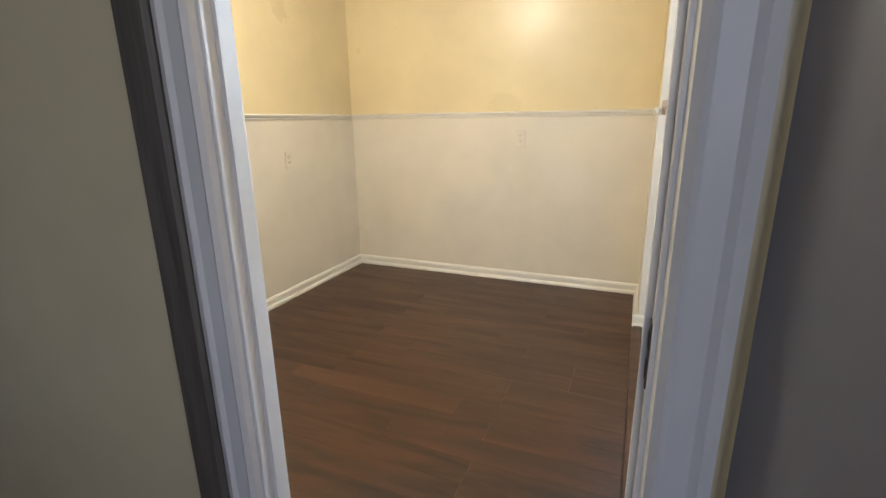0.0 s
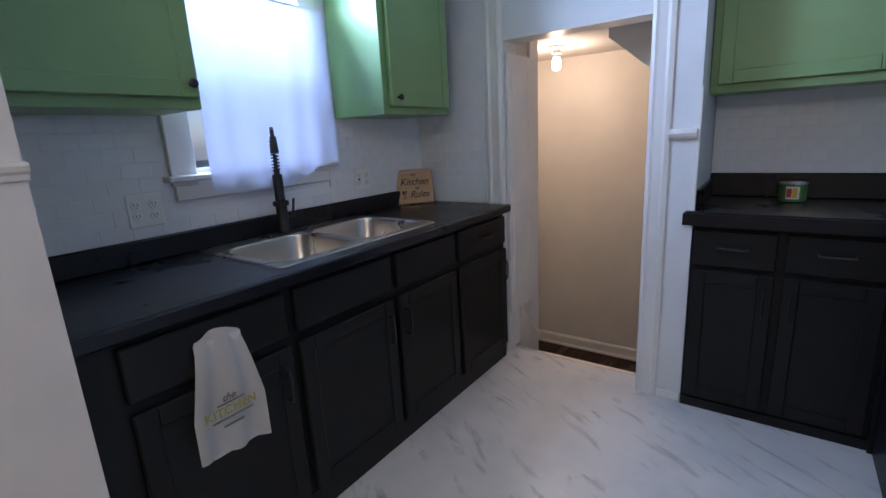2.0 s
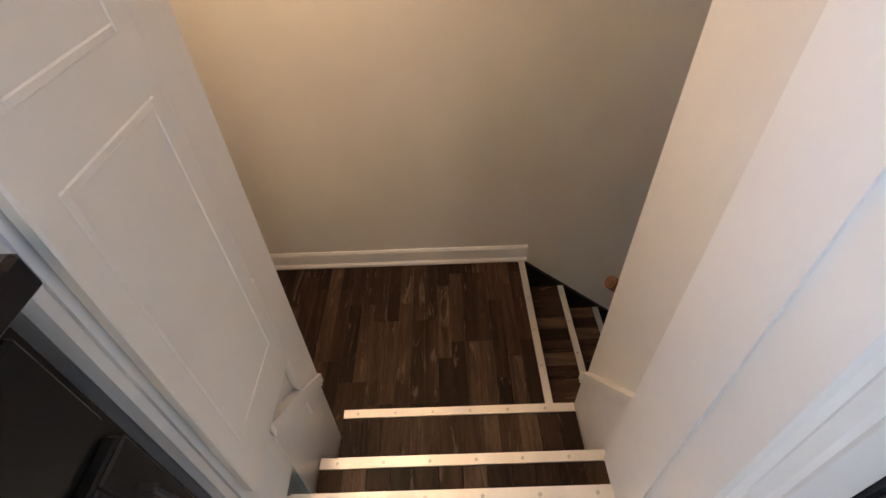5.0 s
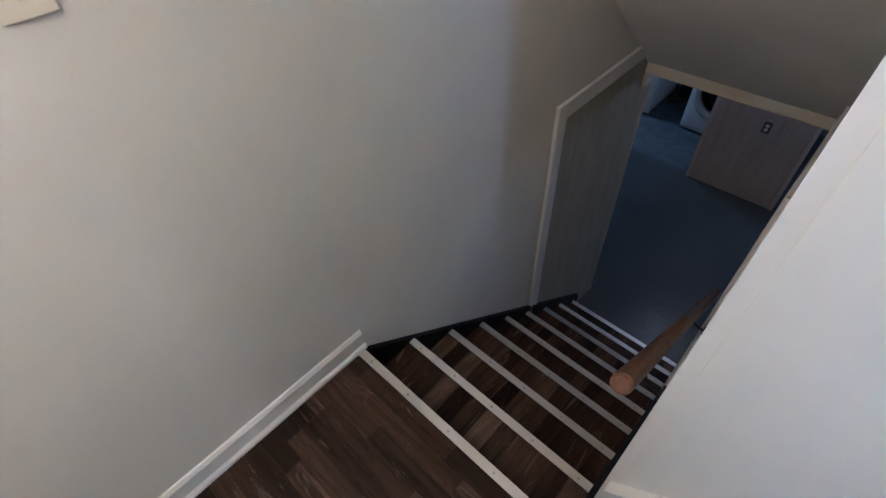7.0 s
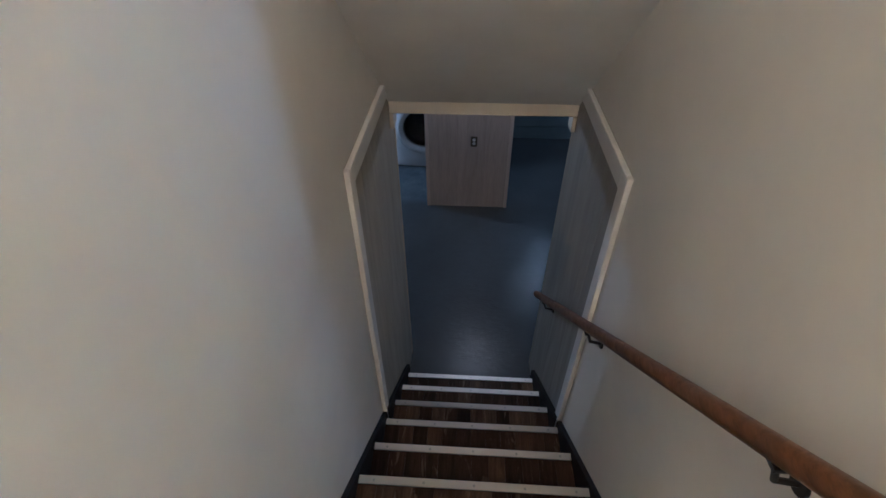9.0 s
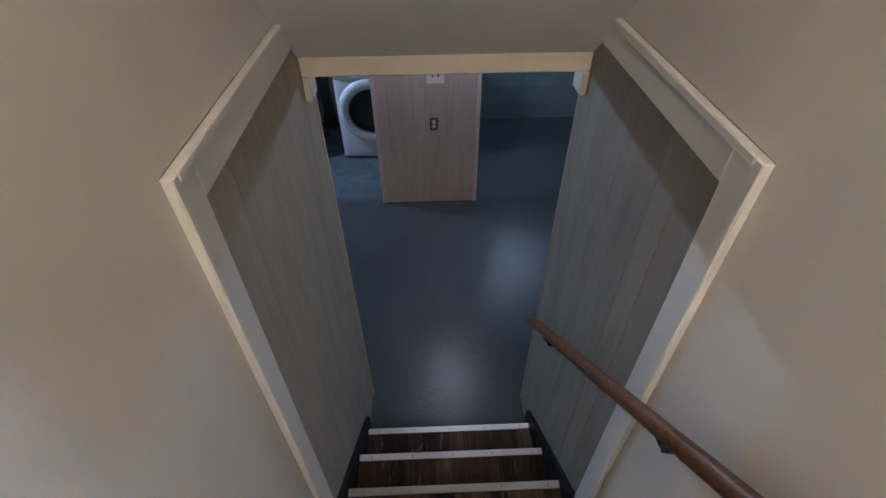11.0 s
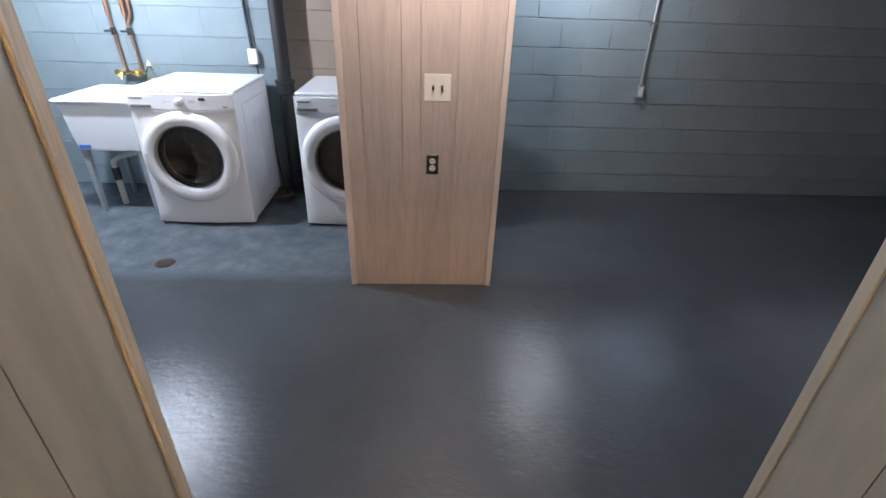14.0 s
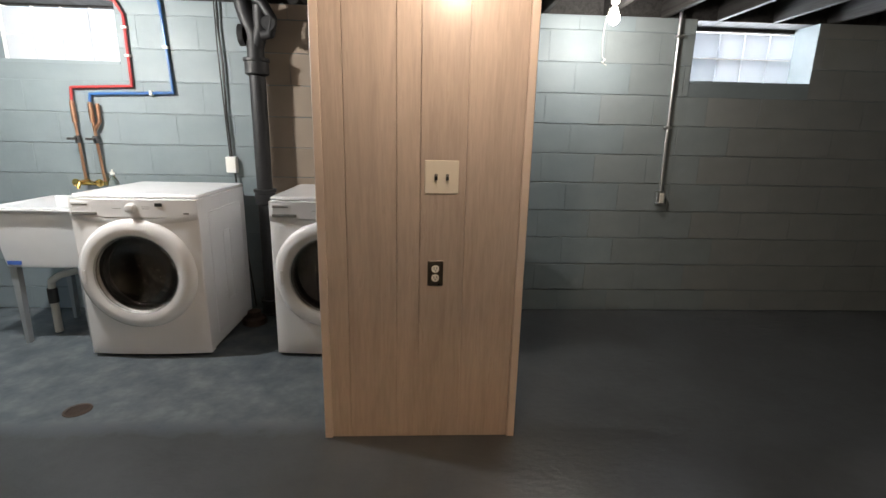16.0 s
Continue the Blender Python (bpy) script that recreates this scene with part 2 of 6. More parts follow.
def glass(name, rough=0.0, tint=(1, 1, 1), bump=0.0):
    m, t, p = material(name)
    p.inputs["Base Color"].default_value = (*tint, 1)
    p.inputs["Transmission Weight"].default_value = 1.0
    p.inputs["Roughness"].default_value = rough
    p.inputs["IOR"].default_value = 1.45
    if bump:
        relief(t, p, spots(t, 55, 3, (1, 1, 0.25)).outputs["Fac"], bump, 0.006)
    return m


M_CREAM = paint("cream_wall_paint", (0.74, 0.635, 0.40), 0.30, 60, 0.10, 0.04)
M_WAINSCOT = paint("pale_wainscot_paint", (0.75, 0.70, 0.61), 0.5, 90, 0.12, 0.04)
M_TRIM = paint("white_trim_paint", (0.80, 0.78, 0.74), 0.38, 70, 0.12, 0.05)
M_CEILING = paint("ceiling_paint", (0.78, 0.76, 0.72), 0.7, 60, 0.4, 0.05)
M_KITCHEN = paint("kitchen_wall_paint", (0.76, 0.77, 0.77), 0.5, 90, 0.1, 0.04)
M_TILE = paint("white_glazed_tile", (0.80, 0.81, 0.82), 0.12, 20, 0.03, 0.03, vary=0.03)
M_GROUT = paint("tile_grout", (0.76, 0.77, 0.77), 0.6, 150, 0.1, 0.03)
M_STAIR_WALL = paint("stair_wall_paint", (0.72, 0.69, 0.63), 0.5, 70, 0.22, 0.04)
M_HALL = paint("front_room_wall_paint", (0.15, 0.154, 0.18), 0.5, 90, 0.12, 0.05)
M_GREEN = paint("green_cabinet_paint", (0.20, 0.335, 0.135), 0.33, 60, 0.12, 0.05)
M_BLACK = paint("black_cabinet_paint", (0.0105, 0.0110, 0.0113), 0.40, 60, 0.06, 0.1, spec=0.24)
M_COUNTER = paint("black_laminate", (0.0085, 0.009, 0.012), 0.28, 240, 0.05, 0.1, spec=0.4)
M_IRONBLACK = paint("matt_black_metal", (0.012, 0.012, 0.013), 0.35, 60, 0.05, 0.1)
M_STRINGER = paint("black_stringer_paint", (0.007, 0.0065, 0.006), 0.55, 60, 0.2, 0.1, spec=0.2)
M_STEEL = metal("brushed_stainless", (0.47, 0.445, 0.41), 0.30, (0.1, 0.25, 0.1), 0.94)
M_NOSING = metal("aluminium_nosing", (0.86, 0.84, 0.80), 0.45, (0.05, 0.2, 0.2))
M_GALV = metal("galvanised_steel", (0.55, 0.57, 0.58), 0.38)
M_BRASS = metal("polished_brass", (0.78, 0.56, 0.20), 0.2)
M_COPPER = metal("aged_copper", (0.46, 0.26, 0.17), 0.42)
M_MARBLE = marble_floor("marble_vinyl")
M_CONCRETE = concrete_floor("painted_concrete", 3.9, -2.24)
M_OAKFLOOR = wood("brown_floor_board", (0.020, 0.0088, 0.0046), (0.100, 0.043, 0.020), 0, 0.55, 0.36, 0.10, 0.05, 7, 0.45, 0.8)
# brown-grey that paints the shade beside the dining room door casing
M_SHADE_BAND = wood("casing_shade_strip", (0.085, 0.074, 0.058), (0.19, 0.165, 0.132), 2, 1.0, 0.5, 0.1, 0.1, 12)
M_VINYL = rustic("rustic_vinyl_plank", 0)
M_VINYL_Y = rustic("rustic_vinyl_plank_tread", 1)
M_PANEL = wood("light_wood_panel", (0.42, 0.345, 0.298), (0.52, 0.436, 0.384), 2, 1.0, 0.3, 0.06, 0.05, 11, 0.55, 0.86)
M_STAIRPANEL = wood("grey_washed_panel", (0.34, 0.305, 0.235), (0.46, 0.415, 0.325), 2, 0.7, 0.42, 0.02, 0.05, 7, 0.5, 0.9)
# west-side copy, a quarter darker and greyer; its lower brightness sits in the colour
M_STAIRPANEL_DARKGREY = wood("darker_grey_panel", (0.25, 0.228, 0.185), (0.34, 0.312, 0.255), 2, 0.7, 0.42, 0.02, 0.05, 7, 0.5, 0.9)
M_DARKPANEL = wood("brown_wood_panel", (0.18, 0.142, 0.104), (0.30, 0.245, 0.185), 2, 1.0, 0.4, 0.05, 0.06, 10, 0.5, 0.85)
M_BEAM = paint("cream_beam_paint", (0.68, 0.62, 0.51), 0.5, 50, 0.4, 0.08)
M_EDGE = paint("pinkish_edge_paint", (0.62, 0.52, 0.46), 0.45, 60, 0.2, 0.06)
M_BEAD = paint("pinkish_grey_beadboard_paint", (0.54, 0.465, 0.415), 0.45, 90, 0.1, 0.04)
M_RAIL = wood("handrail_oak", (0.082, 0.031, 0.0105), (0.225, 0.095, 0.033), 1, 2.0, 0.33, 0.1, 0.15, 12)
M_PINE = wood("trim_pine", (0.50, 0.40, 0.27), (0.66, 0.56, 0.42), 2, 1.5, 0.5, 0.05, 0.15, 14)
M_SIGNWOOD = wood("bamboo_board", (0.46, 0.27, 0.12), (0.62, 0.41, 0.21), 0, 2.0, 0.5, 0.05, 0.1, 14)
M_JOIST = wood("blackened_joist", (0.010, 0.009, 0.009), (0.035, 0.032, 0.030), 1, 1.0, 0.75, 0.3, 0.3, 12)
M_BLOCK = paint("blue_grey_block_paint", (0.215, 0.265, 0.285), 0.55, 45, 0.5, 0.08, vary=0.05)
# warm and half-warm copies put the west end's warmer light into the block colour
M_BLOCK_WARM = paint("block_paint_warm_tint", (0.240, 0.256, 0.255), 0.5, 45, 0.5, 0.08, vary=0.05)
M_BLOCK_HALFWARM = paint("block_paint_half_tint", (0.222, 0.258, 0.268), 0.55, 45, 0.5, 0.08, vary=0.05)
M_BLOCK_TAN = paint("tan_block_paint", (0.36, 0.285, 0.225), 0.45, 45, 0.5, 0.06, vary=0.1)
M_MORTAR = paint("painted_mortar", (0.190, 0.232, 0.250), 0.6, 60, 0.4, 0.1)
M_ENAMEL = paint("white_enamel", (0.86, 0.86, 0.87), 0.22, 30, 0.03, 0.02, coat=0.3)
M_PLASTIC = paint("white_plastic", (0.78, 0.77, 0.73), 0.35, 40, 0.04, 0.03)
M_IVORY = paint("ivory_plastic", (0.74, 0.66, 0.54), 0.35, 40, 0.04, 0.03)
# leg grey carries the shade under the tub in its colour
M_TUBLEG_SHADED = paint("shaded_tub_leg", (0.30, 0.33, 0.35), 0.5, 40, 0.06, 0.05)
M_TUB = paint("white_tub_plastic", (0.74, 0.77, 0.80), 0.4, 40, 0.06, 0.04)
M_DARKGLASS = glass("smoked_door_glass", 0.0, (0.50, 0.49, 0.47))
M_DRUM = metal("steel_drum", (0.50, 0.47, 0.43), 0.22)
M_BRONZE = metal("dark_bronze_plate", (0.16, 0.14, 0.12), 0.35)
M_GASKET = paint("dark_rubber", (0.03, 0.03, 0.03), 0.6, 60, 0.1, 0.1)
M_CAST = paint("painted_cast_iron", (0.020, 0.020, 0.022), 0.5, 50, 0.4, 0.15)
M_RED = paint("red_pex", (0.40, 0.035, 0.035), 0.35, 40, 0.04, 0.05)
M_BLUE = paint("blue_pex", (0.025, 0.12, 0.33), 0.35, 40, 0.04, 0.05)
M_CABLE = paint("black_cable", (0.015, 0.015, 0.015), 0.5, 60, 0.1, 0.1)
M_PVC = paint("white_pvc", (0.70, 0.69, 0.64), 0.35, 40, 0.05, 0.08)
M_SOCKET = paint("dark_slot", (0.01, 0.01, 0.01), 0.6, 60, 0.0, 0.05)
M_INK = paint("dark_brown_ink", (0.035, 0.02, 0.012), 0.6, 60, 0.0, 0.05)
M_GOLDINK = paint("yellow_ink", (0.52, 0.44, 0.08), 0.6, 60, 0.0, 0.05)
M_GREYINK = paint("grey_ink", (0.18, 0.18, 0.17), 0.6, 60, 0.0, 0.05)
M_LABELBLUE = paint("blue_label", (0.06, 0.16, 0.55), 0.4, 60, 0.0, 0.05)
M_LABELGREEN = paint("green_label", (0.10, 0.24, 0.07), 0.4, 60, 0.0, 0.05)
M_LABELRED = paint("red_label", (0.60, 0.06, 0.04), 0.4, 60, 0.0, 0.05)
M_LABELYELLOW = paint("yellow_label", (0.70, 0.46, 0.04), 0.4, 60, 0.0, 0.05)
M_CANTIN = metal("tin_lid", (0.70, 0.68, 0.64), 0.3)
M_CURTAIN = cloth("sheer_white_cotton", (0.70, 0.72, 0.80), 0.03)
M_TOWEL = cloth("white_cotton_towel", (0.88, 0.87, 0.85), 0.1)
M_PANE = glass("window_glass")
M_GLASSBLOCK = cloth("ribbed_glass_block", (0.50, 0.53, 0.57), 0.05)
M_BOTTLE = glass("clear_plastic", 0.08, (0.92, 0.95, 0.9))
M_SOAP = paint("yellow_soap", (0.60, 0.48, 0.10), 0.2, 40, 0.0, 0.05)
M_BULB_WARM = glow("lit_bulb_warm", (1.0, 0.80, 0.52), 14)
M_BULB_COOL = glow("lit_bulb_cool", (0.95, 0.98, 1.0), 18)
M_RUST = paint("rusty_iron", (0.060, 0.034, 0.022), 0.7, 60, 0.4, 0.2)
M_GRASS = paint("ground_outside", (0.09, 0.11, 0.06), 0.9, 20, 0.5, 0.2)


# ---- mesh helpers ----
def bx(bm, x0, x1, y0, y1, z0, z1, bevel=0.0, seg=1):
    m = Matrix.LocRotScale(((x0 + x1) / 2, (y0 + y1) / 2, (z0 + z1) / 2), None, (abs(x1 - x0), abs(y1 - y0), abs(z1 - z0)))
    vs = bmesh.ops.create_cube(bm, size=1, matrix=m)["verts"]
    if bevel:
        es = list({e for v in vs for e in v.link_edges})
        bmesh.ops.bevel(bm, geom=es, offset=bevel, segments=seg, affect="EDGES", profile=0.5)
    return bm


def cyl(bm, a, b, r0, r1=None, seg=20, caps=True):
    a, b = Vector(a), Vector(b)
    d = b - a
    m = Matrix.Translation((a + b) / 2) @ d.to_track_quat("Z", "Y").to_matrix().to_4x4()
    bmesh.ops.create_cone(bm, cap_ends=caps, segments=seg, radius1=r0, radius2=r0 if r1 is None else r1, depth=d.length, matrix=m)
    return bm


def lathe(bm, profile, centre, axis="Z", seg=32, caps=True):
    """Turns a profile of (radius, height) about an axis through centre."""
    rows = []
    for r, h in profile:
        ring = []
        for k in range(seg):
            a = 2 * math.pi * k / seg
            u, v = r * math.cos(a), r * math.sin(a)
            p = {"Z": (u, v, h), "Y": (u, h, v), "X": (h, u, v)}[axis]
            ring.append(bm.verts.new(Vector(centre) + Vector(p)))
        rows.append(ring)
    for a, b in zip(rows, rows[1:]):
        for k in range(seg):
            bm.faces.new((a[k], a[(k + 1) % seg], b[(k + 1) % seg], b[k]))
    for ring in (rows[0], rows[-1]) if caps else ():
        bm.faces.new(ring)
    bmesh.ops.recalc_face_normals(bm, faces=bm.faces)
    return bm


def tube(bm, points, r, seg=10):
    """A round pipe through points, with a ball at each bend."""
    pts = [Vector(p) for p in points]
    for a, b in zip(pts, pts[1:]):
        cyl(bm, a, b, r, seg=seg)
    for p in pts[1:-1]:
        bmesh.ops.create_uvsphere(bm, u_segments=seg, v_segments=6, radius=r * 1.01, matrix=Matrix.Translation(p))
    return bm


def prism(bm, outline, axis, a, b):
    """Extrudes an outline of two coordinates along an axis from a to b."""
    def at(p, h):
        return {"x": (h, p[0], p[1]), "y": (p[0], h, p[1]), "z": (p[0], p[1], h)}[axis]
    lo = [bm.verts.new(at(p, a)) for p in outline]
    hi = [bm.verts.new(at(p, b)) for p in outline]
    n = len(outline)
    bm.faces.new(lo), bm.faces.new(hi)
    for k in range(n):
        bm.faces.new((lo[k], lo[(k + 1) % n], hi[(k + 1) % n], hi[k]))
    bmesh.ops.recalc_face_normals(bm, faces=bm.faces)
    return bm


def mesh_of(name, bm, mat, smooth=False):
    me = bpy.data.meshes.new(name)
    bm.to_mesh(me)
    bm.free()
    me.materials.append(mat)
    if smooth:
        me.polygons.foreach_set("use_smooth", [True] * len(me.polygons))
        me.set_sharp_from_angle(angle=radians(35))
    return me


def part(name, bm, mat, parent, label="", smooth=False):
    ob = new(name, mesh_of(name, bm, mat, smooth))
    ob.parent = parent
    if label:
        ob["label"] = label
    return ob


def thing(name, label, category, place=(0, 0, 0), group=""):
    ob = new(name)
    ob.location = place
    ob.empty_display_size = 0.05
    return tagged(ob, label, category, group)


def structure(name, bm, mat, label, category="", smooth=False):
    return tagged(new(name, mesh_of(name, bm, mat, smooth)), label, category or name.split("_")[0], kind="structure")


def solid(name, label, category, bm, mat, smooth=False, group=""):
    return tagged(new(name, mesh_of(name, bm, mat, smooth)), label, category, group)


def boxes(*list_of):
    bm = bmesh.new()
    for b in list_of:
        bx(bm, *b)
    return bm


def pieces(name, parent, mat, places, size, bevel=0.003):
    """Alike pieces of one size as objects of their own that share a mesh. places: centres."""
    bm = bmesh.new()
    bx(bm, -size[0] / 2, size[0] / 2, -size[1] / 2, size[1] / 2, -size[2] / 2, size[2] / 2, bevel)
    me = mesh_of(name, bm, mat)
    for p in places:
        ob = new(name, me)
        ob.parent = parent
        ob.location = p


# ---- structure: upper floor ----
CEIL = 2.45
# dining room
W_DIN_N = structure("wall_dining_north", boxes((-2.0, 0.49, 3.298, 3.45, 0, CEIL)), M_CREAM, "cream painted dining room wall above a pale wainscot")
W_DIN_W = structure("wall_dining_west", boxes((-2.0, -1.88, 0.46, 3.298, 0, CEIL)), M_CREAM, "cream painted dining room side wall")
W_DIN_S = structure("wall_dining_south", boxes((-2.0, -0.30, 0.42, 0.46, 0, CEIL), (-0.30, 0.475, 0.42, 0.46, 2.08, CEIL), (0.475, 0.49, 0.42, 0.46, 0, CEIL)),
                    M_CREAM, "cream painted wall with the doorway into the dining room")
W_DIV = structure("wall_kitchen_divider", boxes((0.49, 0.65, 2.70, 3.40, 0, CEIL), (0.49, 0.65, 0.42, 1.16, 0, CEIL), (0.49, 0.65, 1.16, 2.70, 2.2, CEIL)),
                  M_CREAM, "cream painted wall with a wide opening between dining room and kitchen")
W_POST = structure("wall_post_facing", boxes((0.486, 0.653, 2.692, 2.70, 0, 2.2), (0.65, 0.654, 2.70, 2.765, 0, 2.2)), M_TRIM, "white painted end face of the dividing wall")

# wainscot sheets stand a little proud of the walls
structure("wainscot_north", boxes((-1.872, 0.482, 3.290, 3.298, 0, 1.262)), M_WAINSCOT, "pale smooth wainscot below the chair rail", "wainscot")
structure("wainscot_west", boxes((-1.88, -1.872, 0.46, 3.290, 0, 1.262)), M_WAINSCOT, "pale smooth wainscot below the chair rail", "wainscot")
structure("wainscot_stub", boxes((0.482, 0.49, 2.70, 3.290, 0, 1.262)), M_WAINSCOT, "pale wainscot on the short wall by the kitchen", "wainscot")


def moulding(outline, axis, a, b, bm=None):
    return prism(bm or bmesh.new(), outline, axis, a, b)


RAIL = [(0, 0), (0.010, 0.004), (0.012, 0.014), (0.020, 0.020), (0.024, 0.030), (0.016, 0.036), (0, 0.038)]
structure("chair_rail_north", moulding([(3.290 - u, 1.262 + v) for u, v in RAIL], "x", -1.872, 0.482), M_TRIM, "moulded chair rail along the dining room wall", "chair rail")
structure("chair_rail_west", moulding([(-1.872 + u, 1.262 + v) for u, v in RAIL], "y", 0.46, 3.290), M_TRIM, "moulded chair rail along the dining room side wall", "chair rail")
bm = moulding([(0.482 - u, 1.262 + v) for u, v in RAIL], "y", 2.692, 3.290)
moulding([(2.692 - u, 1.262 + v) for u, v in RAIL], "x", 0.482, 0.656, bm)
structure("chair_rail_post", bm, M_TRIM, "moulded chair rail round the wall end", "chair rail")

BASE = [(0, 0), (0.026, 0), (0.026, 0.012), (0.018, 0.024), (0.014, 0.026), (0.014, 0.060), (0.008, 0.072), (0, 0.076)]
structure("baseboard_north", moulding([(3.290 - u, v) for u, v in BASE], "x", -1.872, 0.482), M_TRIM, "white baseboard with a shoe moulding", "baseboard")
structure("baseboard_west", moulding([(-1.872 + u, v) for u, v in BASE], "y", 0.46, 3.290), M_TRIM, "white baseboard with a shoe moulding", "baseboard")
bm = moulding([(0.482 - u, v) for u, v in BASE], "y", 2.692, 3.290)
moulding([(2.692 - u, v) for u, v in BASE], "x", 0.456, 0.675, bm)
structure("baseboard_post", bm, M_TRIM, "white baseboard wrapped round the wall end", "baseboard")

# beadboard on the near stretch of the dividing wall, with its cap rail and corner guard
BEAD = structure("wainscot_beadboard", boxes((0.483, 0.49, 0.46, 1.14, 0, 1.254)), M_BEAD, "pale beadboard wainscot beside the kitchen opening", "wainscot")
bm = moulding([(0.474 - u * 0.8, 1.254 + v * 0.95) for u, v in RAIL], "y", 0.46, 1.166)
bx(bm, 0.474, 0.49, 0.46, 1.160, 1.254, 1.290)
moulding([(1.16 + u * 0.8, 1.254 + v * 0.95) for u, v in RAIL], "x", 0.456, 0.65, bm)
structure("chair_rail_cap", bm, M_BEAD, "thick moulded cap rail above the beadboard", "chair rail")
structure("corner_guard", boxes((0.473, 0.4905, 1.141, 1.164, 0, 1.254, 0.003)), M_TRIM, "white wooden corner strip at the wall end", "trim")

# doorway into the dining room
bm = boxes((-0.30, -0.278, 0.405, 0.475, 0, 2.08, 0.002), (0.453, 0.475, 0.405, 0.475, 0, 2.08, 0.002), (-0.278, 0.453, 0.405, 0.475, 2.058, 2.08))
structure("door_frame_1", bm, M_TRIM, "white painted door lining of the dining room doorway", "door frame")
CASING = [(0, 0), (0.075, 0), (0.075, 0.014), (0.060, 0.020), (0.050, 0.014), (0.022, 0.014), (0.014, 0.019), (0.004, 0.012)]
bm = moulding([(-0.286 - u * 1.15, 0.405 - v) for u, v in CASING], "z", 0, 2.15)
moulding([(0.460 + u * 1.15, 0.405 - v) for u, v in CASING], "z", 0, 2.15, bm)
moulding([(-0.285 - u, 0.475 + v) for u, v in CASING], "z", 0, 2.15, bm)
structure("door_casing_1", bm, M_TRIM, "white moulded casing round the dining room doorway", "trim")
bm = boxes((-0.278, -0.268, 0.43, 0.455, 0, 2.058), (0.443, 0.453, 0.43, 0.455, 0, 2.058))
structure("door_stop_1", bm, M_TRIM, "white door stop strips in the lining", "trim")

bm = boxes((0.4505, 0.4530, 0.409, 0.429, 0.885, 0.985, 0.0008))
strike = structure("strike_plate", bm, M_BRONZE, "small metal strike plate let into the door lining", "strike plate")
for z in (0.900, 0.945):
    part("latch_hole", boxes((0.4495, 0.4515, 0.413, 0.425, z, z + 0.026)), M_SOCKET, strike)

# front room behind the doorway
structure("wall_front_north", boxes((-2.0, -0.374, 0.400, 0.42, 0, CEIL), (0.548, 2.4, 0.400, 0.42, 0, CEIL), (-0.374, 0.548, 0.400, 0.42, 2.15, CEIL)), M_CREAM, "tan painted front room wall")
# strip added where the casing's outer edge only lies in shade
structure("casing_back_band", boxes((-0.462, -0.375, 0.380, 0.400, 0, 2.15, 0.008)), M_SHADE_BAND, "brown-grey strip standing in for shade beside the door casing", "trim")
structure("wall_front_west", boxes((-2.0, -1.9, -2.2, 0.40, 0, CEIL)), M_HALL, "grey painted front room side wall")
# the two front room window openings are invented to go with the added lamps
structure("wall_front_east", boxes((2.4, 2.5, -2.2, -1.6, 0, CEIL), (2.4, 2.5, -0.6, 0.46, 0, CEIL), (2.4, 2.5, -1.6, -0.6, 0, 0.5), (2.4, 2.5, -1.6, -0.6, 1.9, CEIL)), M_HALL, "unseen grey front room side wall with an invented window opening")
structure("wall_front_south", boxes((-2.0, 0.3, -2.3, -2.2, 0, CEIL), (1.5, 2.5, -2.3, -2.2, 0, CEIL), (0.3, 1.5, -2.3, -2.2, 0, 0.9), (0.3, 1.5, -2.3, -2.2, 2.1, CEIL)),
          M_HALL, "unseen grey front room wall with an invented window opening")

# kitchen shell
structure("wall_kitchen_north", boxes((0.65, 1.30, 3.40, 3.55, 0, CEIL), (1.92, 2.87, 3.40, 3.55, 0, CEIL), (1.30, 1.92, 3.40, 3.55, 0, 1.15), (1.30, 1.92, 3.40, 3.55, 2.25, CEIL)),
          M_KITCHEN, "white painted kitchen wall with the sink window")
structure("wall_kitchen_east", boxes((2.75, 2.87, 2.80, 3.40, 0, CEIL), (2.75, 2.87, 1.95, 2.80, 1.79, CEIL), (2.665, 3.25, 1.835, 1.95, -0.6, CEIL)),
          M_KITCHEN, "white painted kitchen wall with the opening to the cellar stairs")
structure("wall_kitchen_recess", boxes((3.17, 3.25, 0.34, 1.835, 0, CEIL)), M_KITCHEN, "white painted wall behind the corner counter")
structure("wall_kitchen_south", boxes((0.65, 3.25, 0.42, 0.46, 0, CEIL)), M_KITCHEN, "white painted kitchen end wall")
structure("ceiling_upper", boxes((-2.0, 3.25, -2.3, 3.55, CEIL, CEIL + 0.1)), M_CEILING, "off-white painted ceiling", "ceiling")
structure("floor_kitchen", boxes((0.51, 2.835, 0.46, 3.40, -0.02, 0.0)), M_MARBLE, "white vinyl floor printed with grey marble veins", "floor")
structure("floor_counter_recess", boxes((2.835, 3.17, 0.46, 1.835, -0.02, 0.0)), M_MARBLE, "white vinyl floor under the corner counter", "floor")
structure("floor_front", boxes((-1.9, 2.4, -2.2, 0.46, -0.02, 0.0)), M_OAKFLOOR, "brown wooden front room floor", "floor")
FLOOR_DIN = structure("floor_dining", boxes((-1.872, 0.482, 0.46, 3.290, -0.02, -0.006)), M_OAKFLOOR, "dark brown wood plank dining room floor", "floor")
structure("threshold_strip", moulding([(0.455, 0.0), (0.462, 0.012), (0.50, 0.016), (0.512, 0.012), (0.516, 0.0)], "y", 1.15, 2.665), M_OAKFLOOR, "dark wood threshold strip between the two floors", "threshold")

